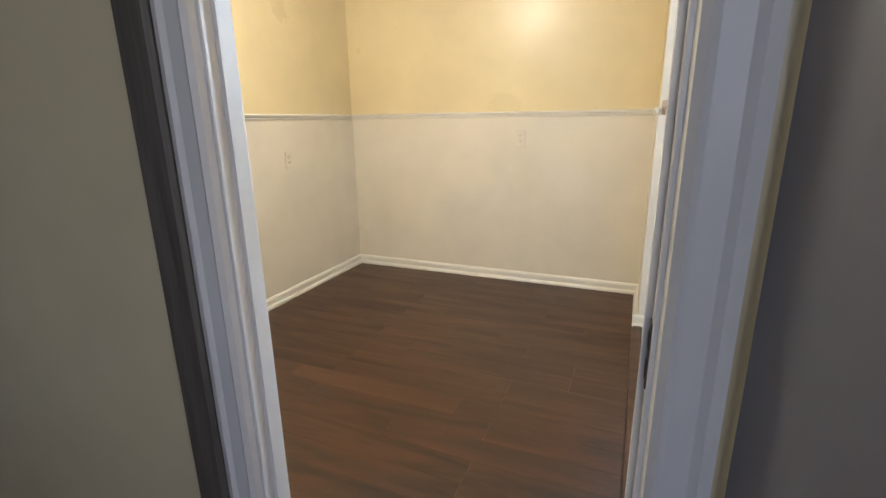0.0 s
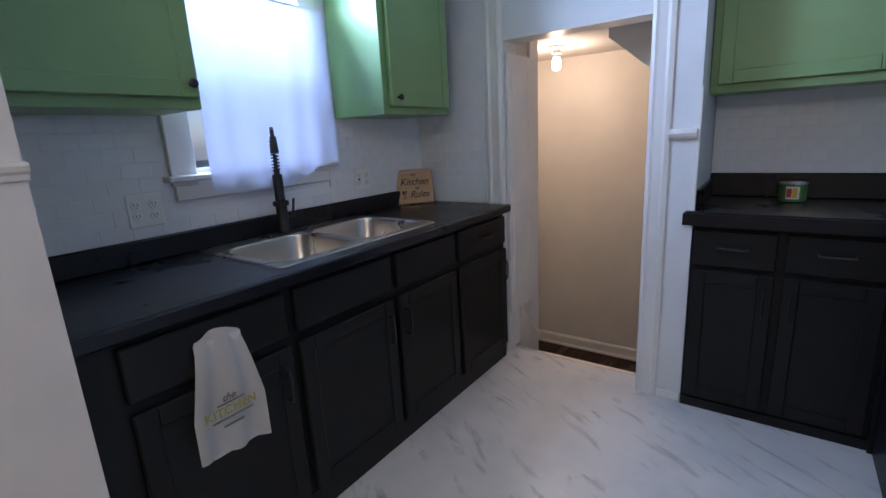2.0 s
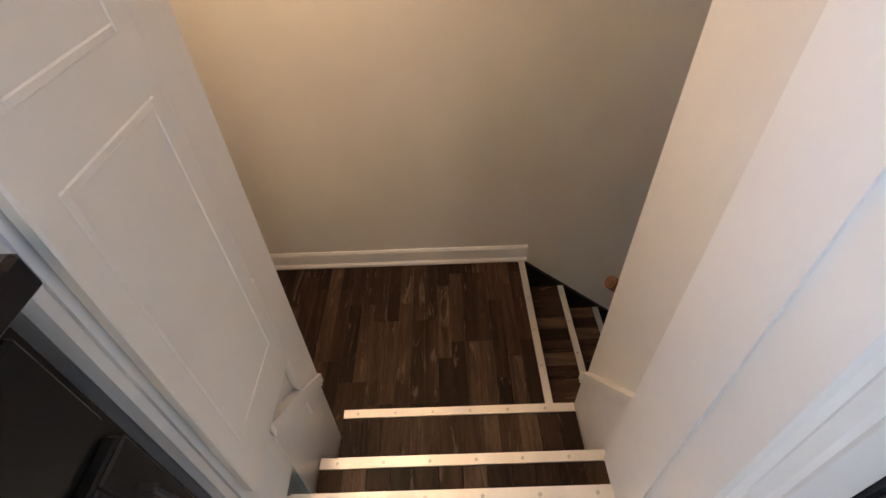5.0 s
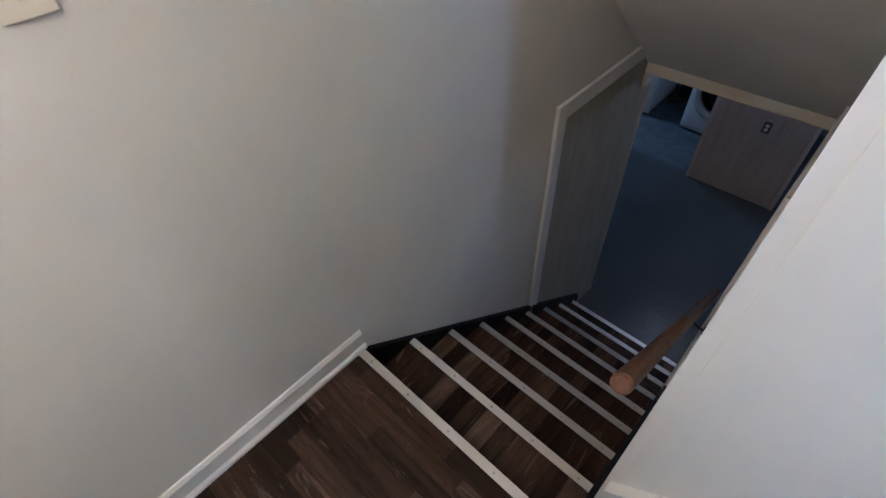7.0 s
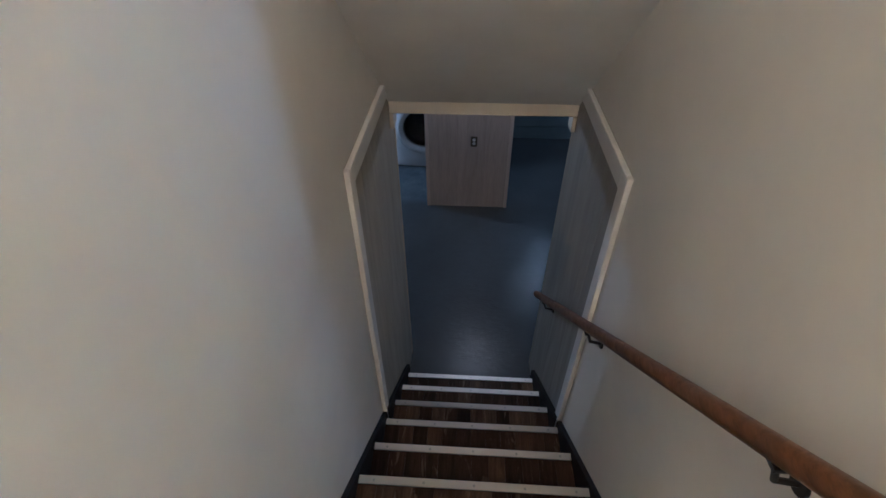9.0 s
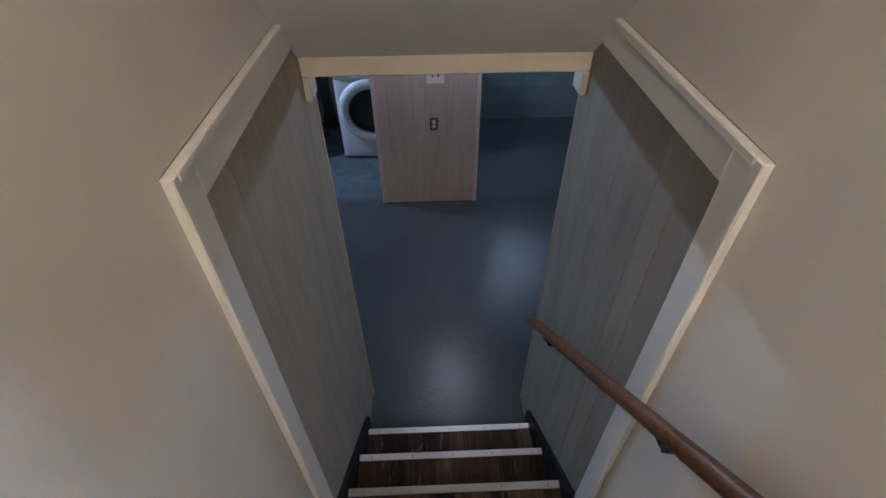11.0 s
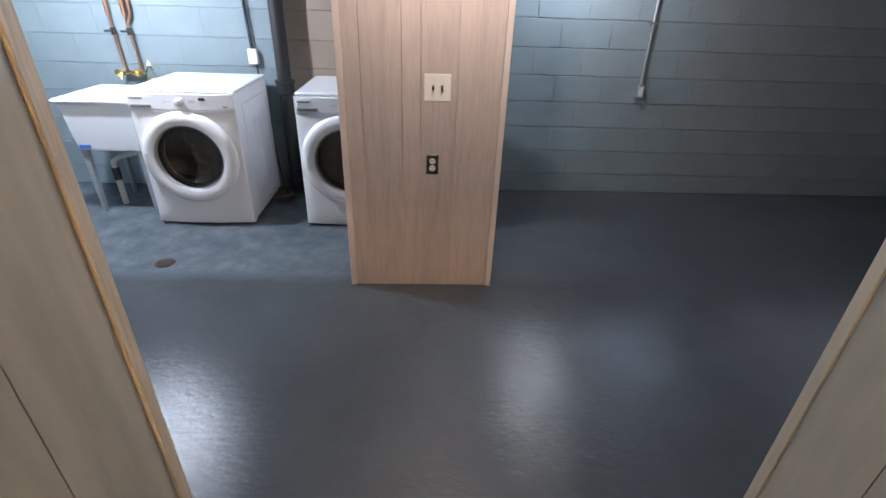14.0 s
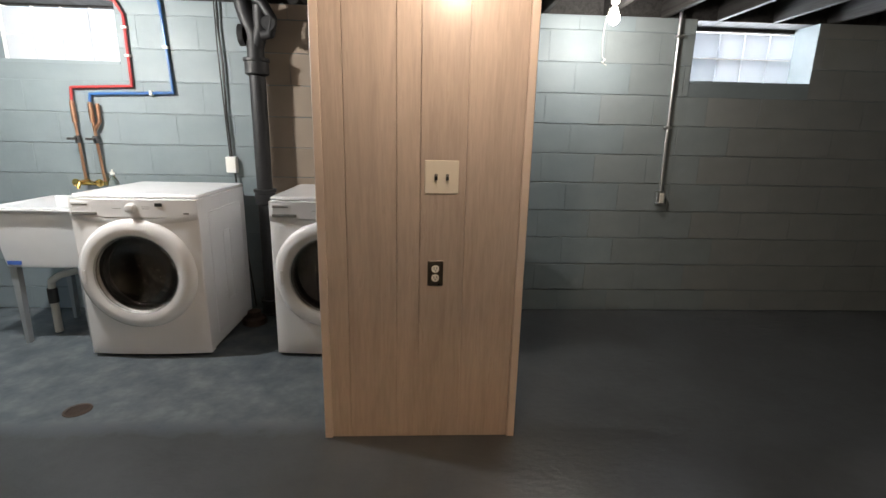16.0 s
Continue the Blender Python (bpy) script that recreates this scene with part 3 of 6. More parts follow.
# cellar stair opening
bm = boxes((2.752, 2.90, 2.80, 2.822, 0, 1.79), (2.752, 2.90, 2.022, 2.045, 0, 1.79), (2.752, 2.90, 2.045, 2.80, 1.775, 1.79))
structure("door_frame_2", bm, M_TRIM, "white painted lining of the cellar stair opening", "door frame")
bm = moulding([(2.75 - v, 2.806 + u * 1.35) for u, v in CASING], "z", 0, CEIL)
moulding([(2.665 - v * 0.55, 2.040 - u * 1.25) for u, v in CASING], "z", 0, CEIL, bm)
bx(bm, 2.665, 2.752, 1.951, 2.04, 0, CEIL)
structure("door_casing_2", bm, M_TRIM, "white moulded casing of the cellar stair opening", "trim")
structure("baseboard_pier", boxes((2.657, 2.665, 1.838, 1.945, 0, 0.045, 0.003), (2.735, 2.75, 2.80, 2.86, 0, 0.06, 0.003)), M_TRIM, "low white baseboard beside the stair opening", "baseboard")
bm = moulding([(2.665 - v * 1.2, 1.235 + u) for u, v in ((0, 0), (0.004, 0.018), (0.014, 0.028), (0.026, 0.032), (0.040, 0.026), (0.046, 0))], "y", 1.838, 1.948)
structure("rail_remnant", bm, M_TRIM, "short white end of a moulded chair rail on the pier", "trim")
structure("corner_strip", boxes((2.657, 2.667, 1.828, 1.842, 0.93, 1.45, 0.002)), M_TRIM, "narrow white strip at the corner of the pier", "trim")

# ---- structure: stair ----
XL, XR = 4.185, 3.275
LAND, R, G = -0.6, 0.2, 0.2305
Y0 = 2.005
FLOOR_B = -2.4
structure("wall_stair_east", boxes((XL, 4.30, 0.82, 3.50, FLOOR_B, 2.0), (XL, 4.30, -0.10, 0.82, -0.155, 2.0)), M_STAIR_WALL, "pale beige painted stair wall")
structure("wall_stair_west", boxes((3.17, XR, 0.82, 1.835, FLOOR_B, 2.0), (3.17, XR, -0.10, 0.82, -0.155, 2.0), (3.25, XR, 1.835, 1.95, FLOOR_B, 2.0)),
          M_STAIR_WALL, "pale beige painted stair wall beside the handrail")
structure("wall_landing_north", boxes((3.05, 3.30, 3.37, 3.50, LAND, 2.0), (4.085, XL, 3.37, 3.50, LAND, 2.0), (3.30, 4.085, 3.37, 3.50, 1.46, 2.0)),
          M_STAIR_WALL, "pale beige wall round the back door")
structure("wall_passage", boxes((2.90, 3.175, 2.812, 2.95, LAND, 2.04), (3.05, 3.175, 2.95, 3.37, LAND, 2.0)), M_STAIR_WALL, "pale beige wall beside the short steps")
structure("wall_passage_south", boxes((2.752, 3.25, 1.95, 1.952, LAND, 2.02)), M_STAIR_WALL, "pale beige wall beside the short steps")
structure("ceiling_landing", boxes((2.90, XL, 2.40, 3.37, 1.85, 1.95), (2.87, 3.25, 1.95, 2.81, 1.99, 2.12)), M_CEILING, "low painted ceiling over the landing", "ceiling")
bm = bmesh.new()
prism(bm, [(2.42, 1.85), (2.42, 1.97), (-0.06, -0.13), (-0.06, -0.300)], "x", XR, XL)
structure("ceiling_stair_slope", bm, M_CEILING, "sloping textured soffit above the cellar stairs", "ceiling")
bm = prism(bmesh.new(), [(2.40, 2.0), (2.40, 1.790), (1.952, 1.423), (1.952, 2.0)], "x", 3.255, XR - 0.002)
structure("wall_stair_enclosure", bm, M_KITCHEN, "white painted side of the upper stair above the opening")
bm = boxes((XR, XL, -0.14, -0.06, -0.362, -0.20, 0.004))
structure("beam_stair_header", bm, M_BEAM, "cream painted rough header beam at the stair foot", "beam")
bm = boxes((XR + 0.001, XR + 0.022, -0.145, -0.055, -0.44, -0.362, 0.003), (XL - 0.022, XL - 0.001, -0.145, -0.055, -0.44, -0.362, 0.003))
structure("beam_bearing_blocks", bm, M_BEAM, "small cream blocks under the header ends", "trim")

# lower panelled stretch of both stair walls
PANEL_E = structure("panel_wall_east", boxes((XL + 0.008, 4.29, -0.165, 0.82, FLOOR_B, -0.155)), M_STAIRPANEL, "grey-washed wood panelling at the stair foot", "panelling")
PANEL_W = structure("panel_wall_west", boxes((3.18, XR - 0.008, -0.105, 0.82, FLOOR_B, -0.155)), M_STAIRPANEL_DARKGREY, "grey-washed wood panelling at the stair foot", "panelling")
structure("wall_end_trim_east", boxes((XL - 0.004, 4.30, -0.190, -0.165, FLOOR_B, -0.37, 0.002)), M_PINE, "cream wooden edge strip at the end of the panelling", "trim")
structure("wall_end_trim_west", boxes((3.17, XR + 0.002, -0.125, -0.105, FLOOR_B, -0.37, 0.002)), M_STAIRPANEL, "grey edge strip at the end of the panelling", "trim")
for name, x, s in (("panel_casing_east", XL, -1), ("panel_casing_west", XR, 1)):
    bm = boxes((x, x + s * 0.012, 0.735, 0.82, -2.0, -0.160, 0.002), (x, x + s * 0.020, 0.800, 0.822, -2.0, -0.155, 0.003),
               (x, x + s * 0.012, -0.055, 0.735, -0.245, -0.160, 0.002), (x, x + s * 0.020, -0.055, 0.80, -0.175, -0.155, 0.003))
    structure(name, bm, M_TRIM, "pale flat casing with a raised bead round the panelling", "trim")

FLOOR_LAND = structure("floor_landing", boxes((XR - 0.025, XL, Y0 - 0.0, 3.37, LAND - 0.05, LAND - 0.006), (3.10, XR - 0.025, 2.80, 3.37, LAND - 0.05, LAND - 0.006)), M_VINYL, "dark rustic plank floor of the stair landing", "floor")
BASE_L = [(0, 0), (0.022, 0), (0.022, 0.014), (0.013, 0.026), (0.013, 0.085), (0.006, 0.098), (0, 0.100)]
structure("baseboard_landing", moulding([(XL - u, LAND + v) for u, v in BASE_L], "y", Y0 - 0.015, 3.37), M_TRIM, "white baseboard with shoe moulding along the landing", "baseboard")

# the whole stair: treads, risers, nosings and the dark strings
STAIR = thing("staircase", "steep stair with dark plank treads and bright metal nosings", "stairs", (3.7, 1.0, FLOOR_B))
TREADS = []
for k in range(1, 9):
    y, z = Y0 - k * G, LAND - k * R
    bm = boxes((XR + 0.022, XL - 0.022, y - 0.0, y + G + 0.02, z - 0.03, z - 0.004))
    tread = part("tread", bm, M_STRINGER, STAIR)
    tread.matrix_parent_inverse = Matrix.Translation((-3.7, -1.0, -FLOOR_B))
    TREADS.append((tread, y, z))
for k in range(0, 9):
    y, z = Y0 - k * G, LAND - k * R
    bm = boxes((XR + 0.022, XL - 0.022, y + 0.012, y + 0.03, z - R, z - 0.03))
    ob = part("riser", bm, M_STRINGER, STAIR)
    ob.matrix_parent_inverse = Matrix.Translation((-3.7, -1.0, -FLOOR_B))
for x0, x1 in ((XR, XR + 0.02), (XL - 0.02, XL)):
    bm = prism(bmesh.new(), [(Y0 + 0.02, LAND + 0.01), (Y0 + 0.02, LAND - 0.25), (0.16, FLOOR_B), (0.085, FLOOR_B), (0.085, FLOOR_B + 0.20), (0.16, FLOOR_B + 0.27)], "x", x0, x1)
    ob = part("string_board", bm, M_STRINGER, STAIR, "black painted skirt board")
    ob.matrix_parent_inverse = Matrix.Translation((-3.7, -1.0, -FLOOR_B))


def nosing(x0, x1, y0, y1, z, axis):
    """Bright angled strip with screw heads along a step's edge."""
    bm = boxes((x0, x1, y0, y1, z - 0.003, z + 0.002))
    if axis == "x":
        bx(bm, x0, x1, y0 - 0.003, y0, z - 0.022, z + 0.002)
    else:
        bx(bm, x1, x1 + 0.003, y0, y1, z - 0.022, z + 0.002)
    return bm


for k in range(0, 9):
    y, z = Y0 - k * G, LAND - k * R
    x1 = XL - (0.012 if k == 0 else 0.022)
    strip = part("nosing", nosing(XR + 0.022, x1, y, y + 0.028, z, "x"), M_NOSING, STAIR, "bright aluminium nosing strip with screws")
    strip.matrix_parent_inverse = Matrix.Translation((-3.7, -1.0, -FLOOR_B))
    for j in range(5):
        part("screw", cyl(bmesh.new(), (XR + 0.07 + j * 0.19, y + 0.014, z + 0.001), (XR + 0.07 + j * 0.19, y + 0.014, z + 0.0035), 0.005, seg=8), M_GALV, strip)

# short steps from the kitchen down to the landing
STEPS = thing("short_steps", "three short plank steps with bright metal nosings", "steps", (3.0, 2.4, LAND))
INV = Matrix.Translation((-3.0, -2.4, -LAND))
STEP_BOARDS = []
for x0, x1, z in ((2.835, 3.0, -0.2), (3.0, 3.252, -0.4)):
    ob = part("tread", boxes((x0, x1, 1.975, 2.79, z - 0.03, z - 0.004)), M_STRINGER, STEPS)
    ob.matrix_parent_inverse = INV
    STEP_BOARDS.append((ob, x0, x1, z))
for x, z in ((2.835, 0.0), (3.0, -0.2), (3.252, -0.4)):
    ob = part("riser", boxes((x - 0.03, x - 0.012, 1.975, 2.79, z - 0.2, z - 0.03)), M_STRINGER, STEPS)
    ob.matrix_parent_inverse = INV
    strip = part("nosing", nosing(x - 0.028, x, 1.975 if z < 0 else 2.045, 2.79, z, "y"), M_NOSING, STEPS, "bright aluminium nosing strip with screws")
    strip.matrix_parent_inverse = INV
    for j in range(6):
        part("screw", cyl(bmesh.new(), (x - 0.014, 2.08 + j * 0.132, z + 0.001), (x - 0.014, 2.08 + j * 0.132, z + 0.0035), 0.005, seg=8), M_GALV, strip)

# sloping skirt boards with a moulded cap on both sides of the short steps
for name, y, s, e in (("skirt_board_north", 2.812, -1, 3.172), ("skirt_board_south", 1.952, 1, 3.262)):
    d = (e - 2.90) * (0.95 if s < 0 else 1.24)
    a, b = sorted((y, y + s * 0.016))
    lo = [(2.90, 0.21), (e, 0.21 - d), (e, -0.6), (2.90, -0.6)]
    bm = prism(bmesh.new(), lo, "y", a, b)
    a, b = sorted((y, y + s * 0.028))
    prism(bm, [(2.90, 0.232), (e + 0.004, 0.232 - d), (e + 0.004, 0.19 - d), (2.90, 0.19)], "y", a, b)
    a, b = sorted((y, y + s * 0.022))
    prism(bm, [(2.90, 0.19), (e + 0.004, 0.19 - d), (e + 0.004, 0.17 - d), (2.90, 0.17)], "y", a, b)
    structure(name, bm, M_TRIM, "white sloping skirt board with a moulded cap", "skirt board")

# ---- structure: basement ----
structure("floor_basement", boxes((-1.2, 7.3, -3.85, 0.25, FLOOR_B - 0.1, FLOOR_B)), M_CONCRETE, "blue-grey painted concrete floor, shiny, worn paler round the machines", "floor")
TOP = -0.195
WALL_S = structure("wall_basement_south", boxes((-1.2, 0.93, -4.10, -3.806, FLOOR_B, TOP), (1.845, 5.885, -4.10, -3.806, FLOOR_B, TOP), (6.82, 7.3, -4.10, -3.806, FLOOR_B, TOP),
                                                (0.93, 1.845, -4.10, -3.806, FLOOR_B, -0.63), (5.885, 6.82, -4.10, -3.806, FLOOR_B, -0.615)),
                   M_MORTAR, "painted concrete block cellar wall with glass block windows")
structure("wall_basement_west", boxes((-1.3, -1.2, -4.1, 0.25, FLOOR_B, TOP)), M_BLOCK_WARM, "grey painted cellar wall")
structure("wall_basement_east", boxes((7.3, 7.4, -4.1, 0.25, FLOOR_B, TOP)), M_BLOCK, "blue-grey painted cellar wall")
structure("wall_basement_north", boxes((-1.2, 3.17, -0.10, 0.0, FLOOR_B, -0.02), (4.30, 6.55, -0.10, 0.0, FLOOR_B, -0.02)), M_STAIRPANEL, "panelled cellar wall beside the stair foot")
structure("ceiling_basement", boxes((-1.3, 7.4, -4.1, -0.10, -0.03, -0.021), (-1.3, 7.4, -4.1, -3.85, TOP, -0.03)), M_JOIST, "dark underside of the floor boards", "ceiling")
structure("wall_alcove_east", boxes((6.44, 6.55, -2.25, -0.10, FLOOR_B, TOP)), M_DARKPANEL, "brown wood panelled partition in the cellar")
structure("wall_partition_east", boxes((5.875, 6.55, -2.29, -2.19, FLOOR_B, TOP)), M_DARKPANEL, "brown panelled partition beside the laundry")
END_TRIM = structure("partition_end_trim", boxes((5.845, 5.875, -2.31, -2.18, FLOOR_B + 0.012, TOP, 0.002), (5.875, 5.89, -2.192, -2.184, FLOOR_B + 0.02, TOP, 0.001)), M_EDGE, "pale wooden end board of the partition, chipped at the floor", "trim")
for k, (y, w, h) in enumerate(((-2.185, 0.020, 0.045), (-2.206, 0.016, 0.022), (-2.230, 0.030, 0.016))):
    bm = prism(bmesh.new(), [(y - w / 2, FLOOR_B + 0.012), (y + w / 2, FLOOR_B + 0.012), (y + w * 0.4, FLOOR_B + 0.012 + h * 0.7), (y + w * 0.1, FLOOR_B + 0.012 + h), (y - w * 0.3, FLOOR_B + 0.012 + h * 0.5)], "x", 5.8425, 5.8445)
    part("chipped_spot", bm, M_RUST, END_TRIM, "dark chipped wood")
structure("corner_trim_alcove", boxes((6.405, 6.44, -2.19, -2.165, FLOOR_B, TOP, 0.002)), M_PINE, "pale wooden corner strip", "trim")
COLUMN = structure("wall_panel_stub", boxes((3.39, 4.215, -2.285, -2.178, FLOOR_B, TOP)), M_PANEL, "free-standing stub wall clad in light wood panelling", "wall")
structure("stub_trim_west", boxes((3.368, 3.402, -2.30, -2.160, FLOOR_B, TOP, 0.003)), M_EDGE, "pale painted corner strip of the stub wall", "trim")
structure("stub_trim_east", boxes((4.203, 4.237, -2.30, -2.160, FLOOR_B, TOP, 0.003)), M_EDGE, "pale painted corner strip of the stub wall", "trim")
structure("ground", boxes((-60, 60, 3.56, 80, -0.7, -0.6), (-60, 60, -80, -4.11, -0.75, -0.66)), M_GRASS, "plain ground outside the house", "ground")


# ---- joists ----
for k, x in enumerate((-0.9, -0.45, 0.0, 0.42, 0.83, 1.24, 1.66, 2.08, 2.5, 2.95, 3.36, 3.78, 4.2, 4.6, 5.02, 5.45, 5.86, 6.28, 6.7, 7.1)):
    ob = solid("joist", "blackened wooden ceiling joist under the floor", "joist", boxes((x - 0.02, x + 0.02, -4.0, -0.145, TOP + 0.003, -0.031, 0.003)), M_JOIST, group="cellar ceiling joists")
    ob["kind"] = "structure"


# ---- kitchen things ----
def slab_door(x0, x1, z0, z1, y, mat, parent, name="door", raised=0.055):
    """A cabinet front facing -y with a frame and a sunken panel."""
    bm = boxes((x0, x1, y, y + 0.02, z0, z1, 0.004))
    ob = part(name, bm, mat, parent)
    if raised:
        w = raised
        bm = boxes((x0, x0 + w, y - 0.006, y + 0.001, z0, z1, 0.003), (x1 - w, x1, y - 0.006, y + 0.001, z0, z1, 0.003),
                   (x0 + w, x1 - w, y - 0.006, y + 0.001, z0, z0 + w, 0.003), (x0 + w, x1 - w, y - 0.006, y + 0.001, z1 - w, z1, 0.003))
        part("door_frame", bm, mat, ob)
    return ob


def bow_handle(a, b, out, r, mat, parent):
    a, b, out = Vector(a), Vector(b), Vector(out)
    bm = tube(bmesh.new(), [a, a + out * 0.8, a * 0.8 + b * 0.2 + out, a * 0.2 + b * 0.8 + out, b + out * 0.8, b], r, 8)
    return part("handle", bm, mat, parent, "black bow handle", True)


def at_origin(ob, place):
    """Lets an Empty stand at its base while its parts keep their world places."""
    for child in ob.children:
        child.matrix_parent_inverse = Matrix.Translation(-Vector(place))
    ob.location = place


def base_cabinet(x0, x1, handle_side):
    cab = thing("base_cabinet", "black painted base cabinet with a drawer front and door", "cabinet", group="sink run cabinets")
    part("body", boxes((x0, x1, 2.79, 2.81, 0.09, 0.874), (x0, x0 + 0.016, 2.81, 3.36, 0.09, 0.874), (x1 - 0.016, x1, 2.81, 3.36, 0.09, 0.874), (x0 + 0.016, x1 - 0.016, 2.81, 3.36, 0.09, 0.11), (x0 + 0.016, x1 - 0.016, 3.34, 3.36, 0.11, 0.874)), M_BLACK, cab)
    part("toe_board", boxes((x0, x1, 2.786, 3.36, 0.0, 0.09)), M_BLACK, cab)
    a, b = x0 + 0.018, x1 - 0.018
    part("drawer_front", boxes((a, b, 2.768, 2.79, 0.705, 0.852, 0.004)), M_BLACK, cab)
    door = slab_door(a, b, 0.10, 0.672, 2.770, M_BLACK, cab)
    hx = b - 0.035 if handle_side > 0 else a + 0.035
    bow_handle((hx, 2.768, 0.50), (hx, 2.768, 0.61), (0, -0.028, 0), 0.005, M_IRONBLACK, door)
    return cab


CABS = [base_cabinet(0.735, 1.235, 1), base_cabinet(1.235, 1.733, 1), base_cabinet(1.733, 2.192, -1), base_cabinet(2.192, 2.690, 1)]
at_origin(CABS[0], (0.985, 3.07, 0)), at_origin(CABS[1], (1.485, 3.07, 0)), at_origin(CABS[2], (1.96, 3.07, 0))
bow_handle((2.40, 2.768, 0.785), (2.50, 2.768, 0.785), (0, -0.026, -0.004), 0.005, M_IRONBLACK, CABS[3])
at_origin(CABS[3], (2.44, 3.07, 0))
structure("filler_strip", boxes((0.656, 0.735, 2.79, 3.36, 0, 0.874)), M_BLACK, "black filler panel beside the base cabinets", "panel")

# worktop with a cut-out for the sink
top = thing("worktop", "matt black laminate worktop with a raised back edge", "worktop")
for x0, x1, y0, y1 in ((0.656, 1.262, 2.767, 3.398), (2.108, 2.71, 2.767, 3.398), (1.262, 2.108, 2.767, 2.835), (1.262, 2.108, 3.352, 3.398)):
    part("slab", boxes((x0, x1, y0, y1, 0.874, 0.914)), M_COUNTER, top)
part("front_edge", boxes((0.656, 2.71, 2.747, 2.767, 0.874, 0.914, 0.005)), M_COUNTER, top, "square laminate front edge")
part("back_edge", boxes((0.656, 2.742, 3.372, 3.396, 0.914, 1.0, 0.006)), M_COUNTER, top)
at_origin(top, (1.68, 3.08, 0.874))


def sink():
    s = thing("sink", "stainless steel double bowl sink set in the worktop", "sink")
    z = 0.9165
    def ring(bm, x0, x1, y0, y1, radii, h):
        out = []
        for cx, cy, sx, sy, start, rad in ((x1, y1, -1, -1, 0, radii[0]), (x0, y1, 1, -1, 90, radii[1]), (x0, y0, 1, 1, 180, radii[2]), (x1, y0, -1, 1, 270, radii[3])):
            for j in range(6):
                an = radians(start + j * 18)
                out.append(bm.verts.new((cx + sx * rad + rad * math.cos(an), cy + sy * rad + rad * math.sin(an), h)))
        return out

    def bridge(bm, rows):
        for p, q in zip(rows, rows[1:]):
            for j in range(len(p)):
                bm.faces.new((p[j], p[(j + 1) % len(p)], q[(j + 1) % len(q)], q[j]))

    bm = bmesh.new()
    for x0, x1, a, b, out in ((1.255, 1.685, 1.293, 1.668, (0.0001, 0.03, 0.03, 0.0001)), (1.685, 2.115, 1.702, 2.077, (0.03, 0.0001, 0.0001, 0.03))):
        rows = [ring(bm, x0, x1, 2.822, 3.362, out, z - 0.002), ring(bm, x0 + 0.003 * (x0 < 1.6), x1 - 0.003 * (x1 > 1.7), 2.825, 3.359, out, z + 0.004)]
        rows.append(ring(bm, a - 0.004, b + 0.004, 2.856, 3.259, (0.074,) * 4, z + 0.004))
        rows.append(ring(bm, a, b, 2.86, 3.255, (0.07,) * 4, z - 0.001))
        bridge(bm, rows)
    bmesh.ops.recalc_face_normals(bm, faces=bm.faces)
    part("rim", bm, M_STEEL, s, "bright steel rim")
    for a, b in ((1.293, 1.668), (1.702, 2.077)):
        bm = bmesh.new()
        levels = ((0.0, z - 0.001, 0.07), (0.003, z - 0.015, 0.07), (0.010, z - 0.125, 0.07), (0.025, z - 0.150, 0.06), (0.055, z - 0.160, 0.05), (0.13, z - 0.164, 0.03))
        rows = [ring(bm, a + inset, b - inset, 2.86 + inset, 3.255 - inset, (rad,) * 4, h) for inset, h, rad in levels]
        bridge(bm, rows)
        bm.faces.new(rows[-1])
        bmesh.ops.recalc_face_normals(bm, faces=bm.faces)
        bmesh.ops.reverse_faces(bm, faces=bm.faces)
        bowl = part("bowl", bm, M_STEEL, s, "", True)
        c = ((a + b) / 2, 3.05, z - 0.162)
        bm = lathe(bmesh.new(), ((0.012, 0.002), (0.032, 0.004), (0.042, 0.003), (0.044, 0.0)), c, "Z", 24)
        part("drain", bm, M_GALV, bowl)
    at_origin(s, (1.685, 3.07, 0.914))


sink()


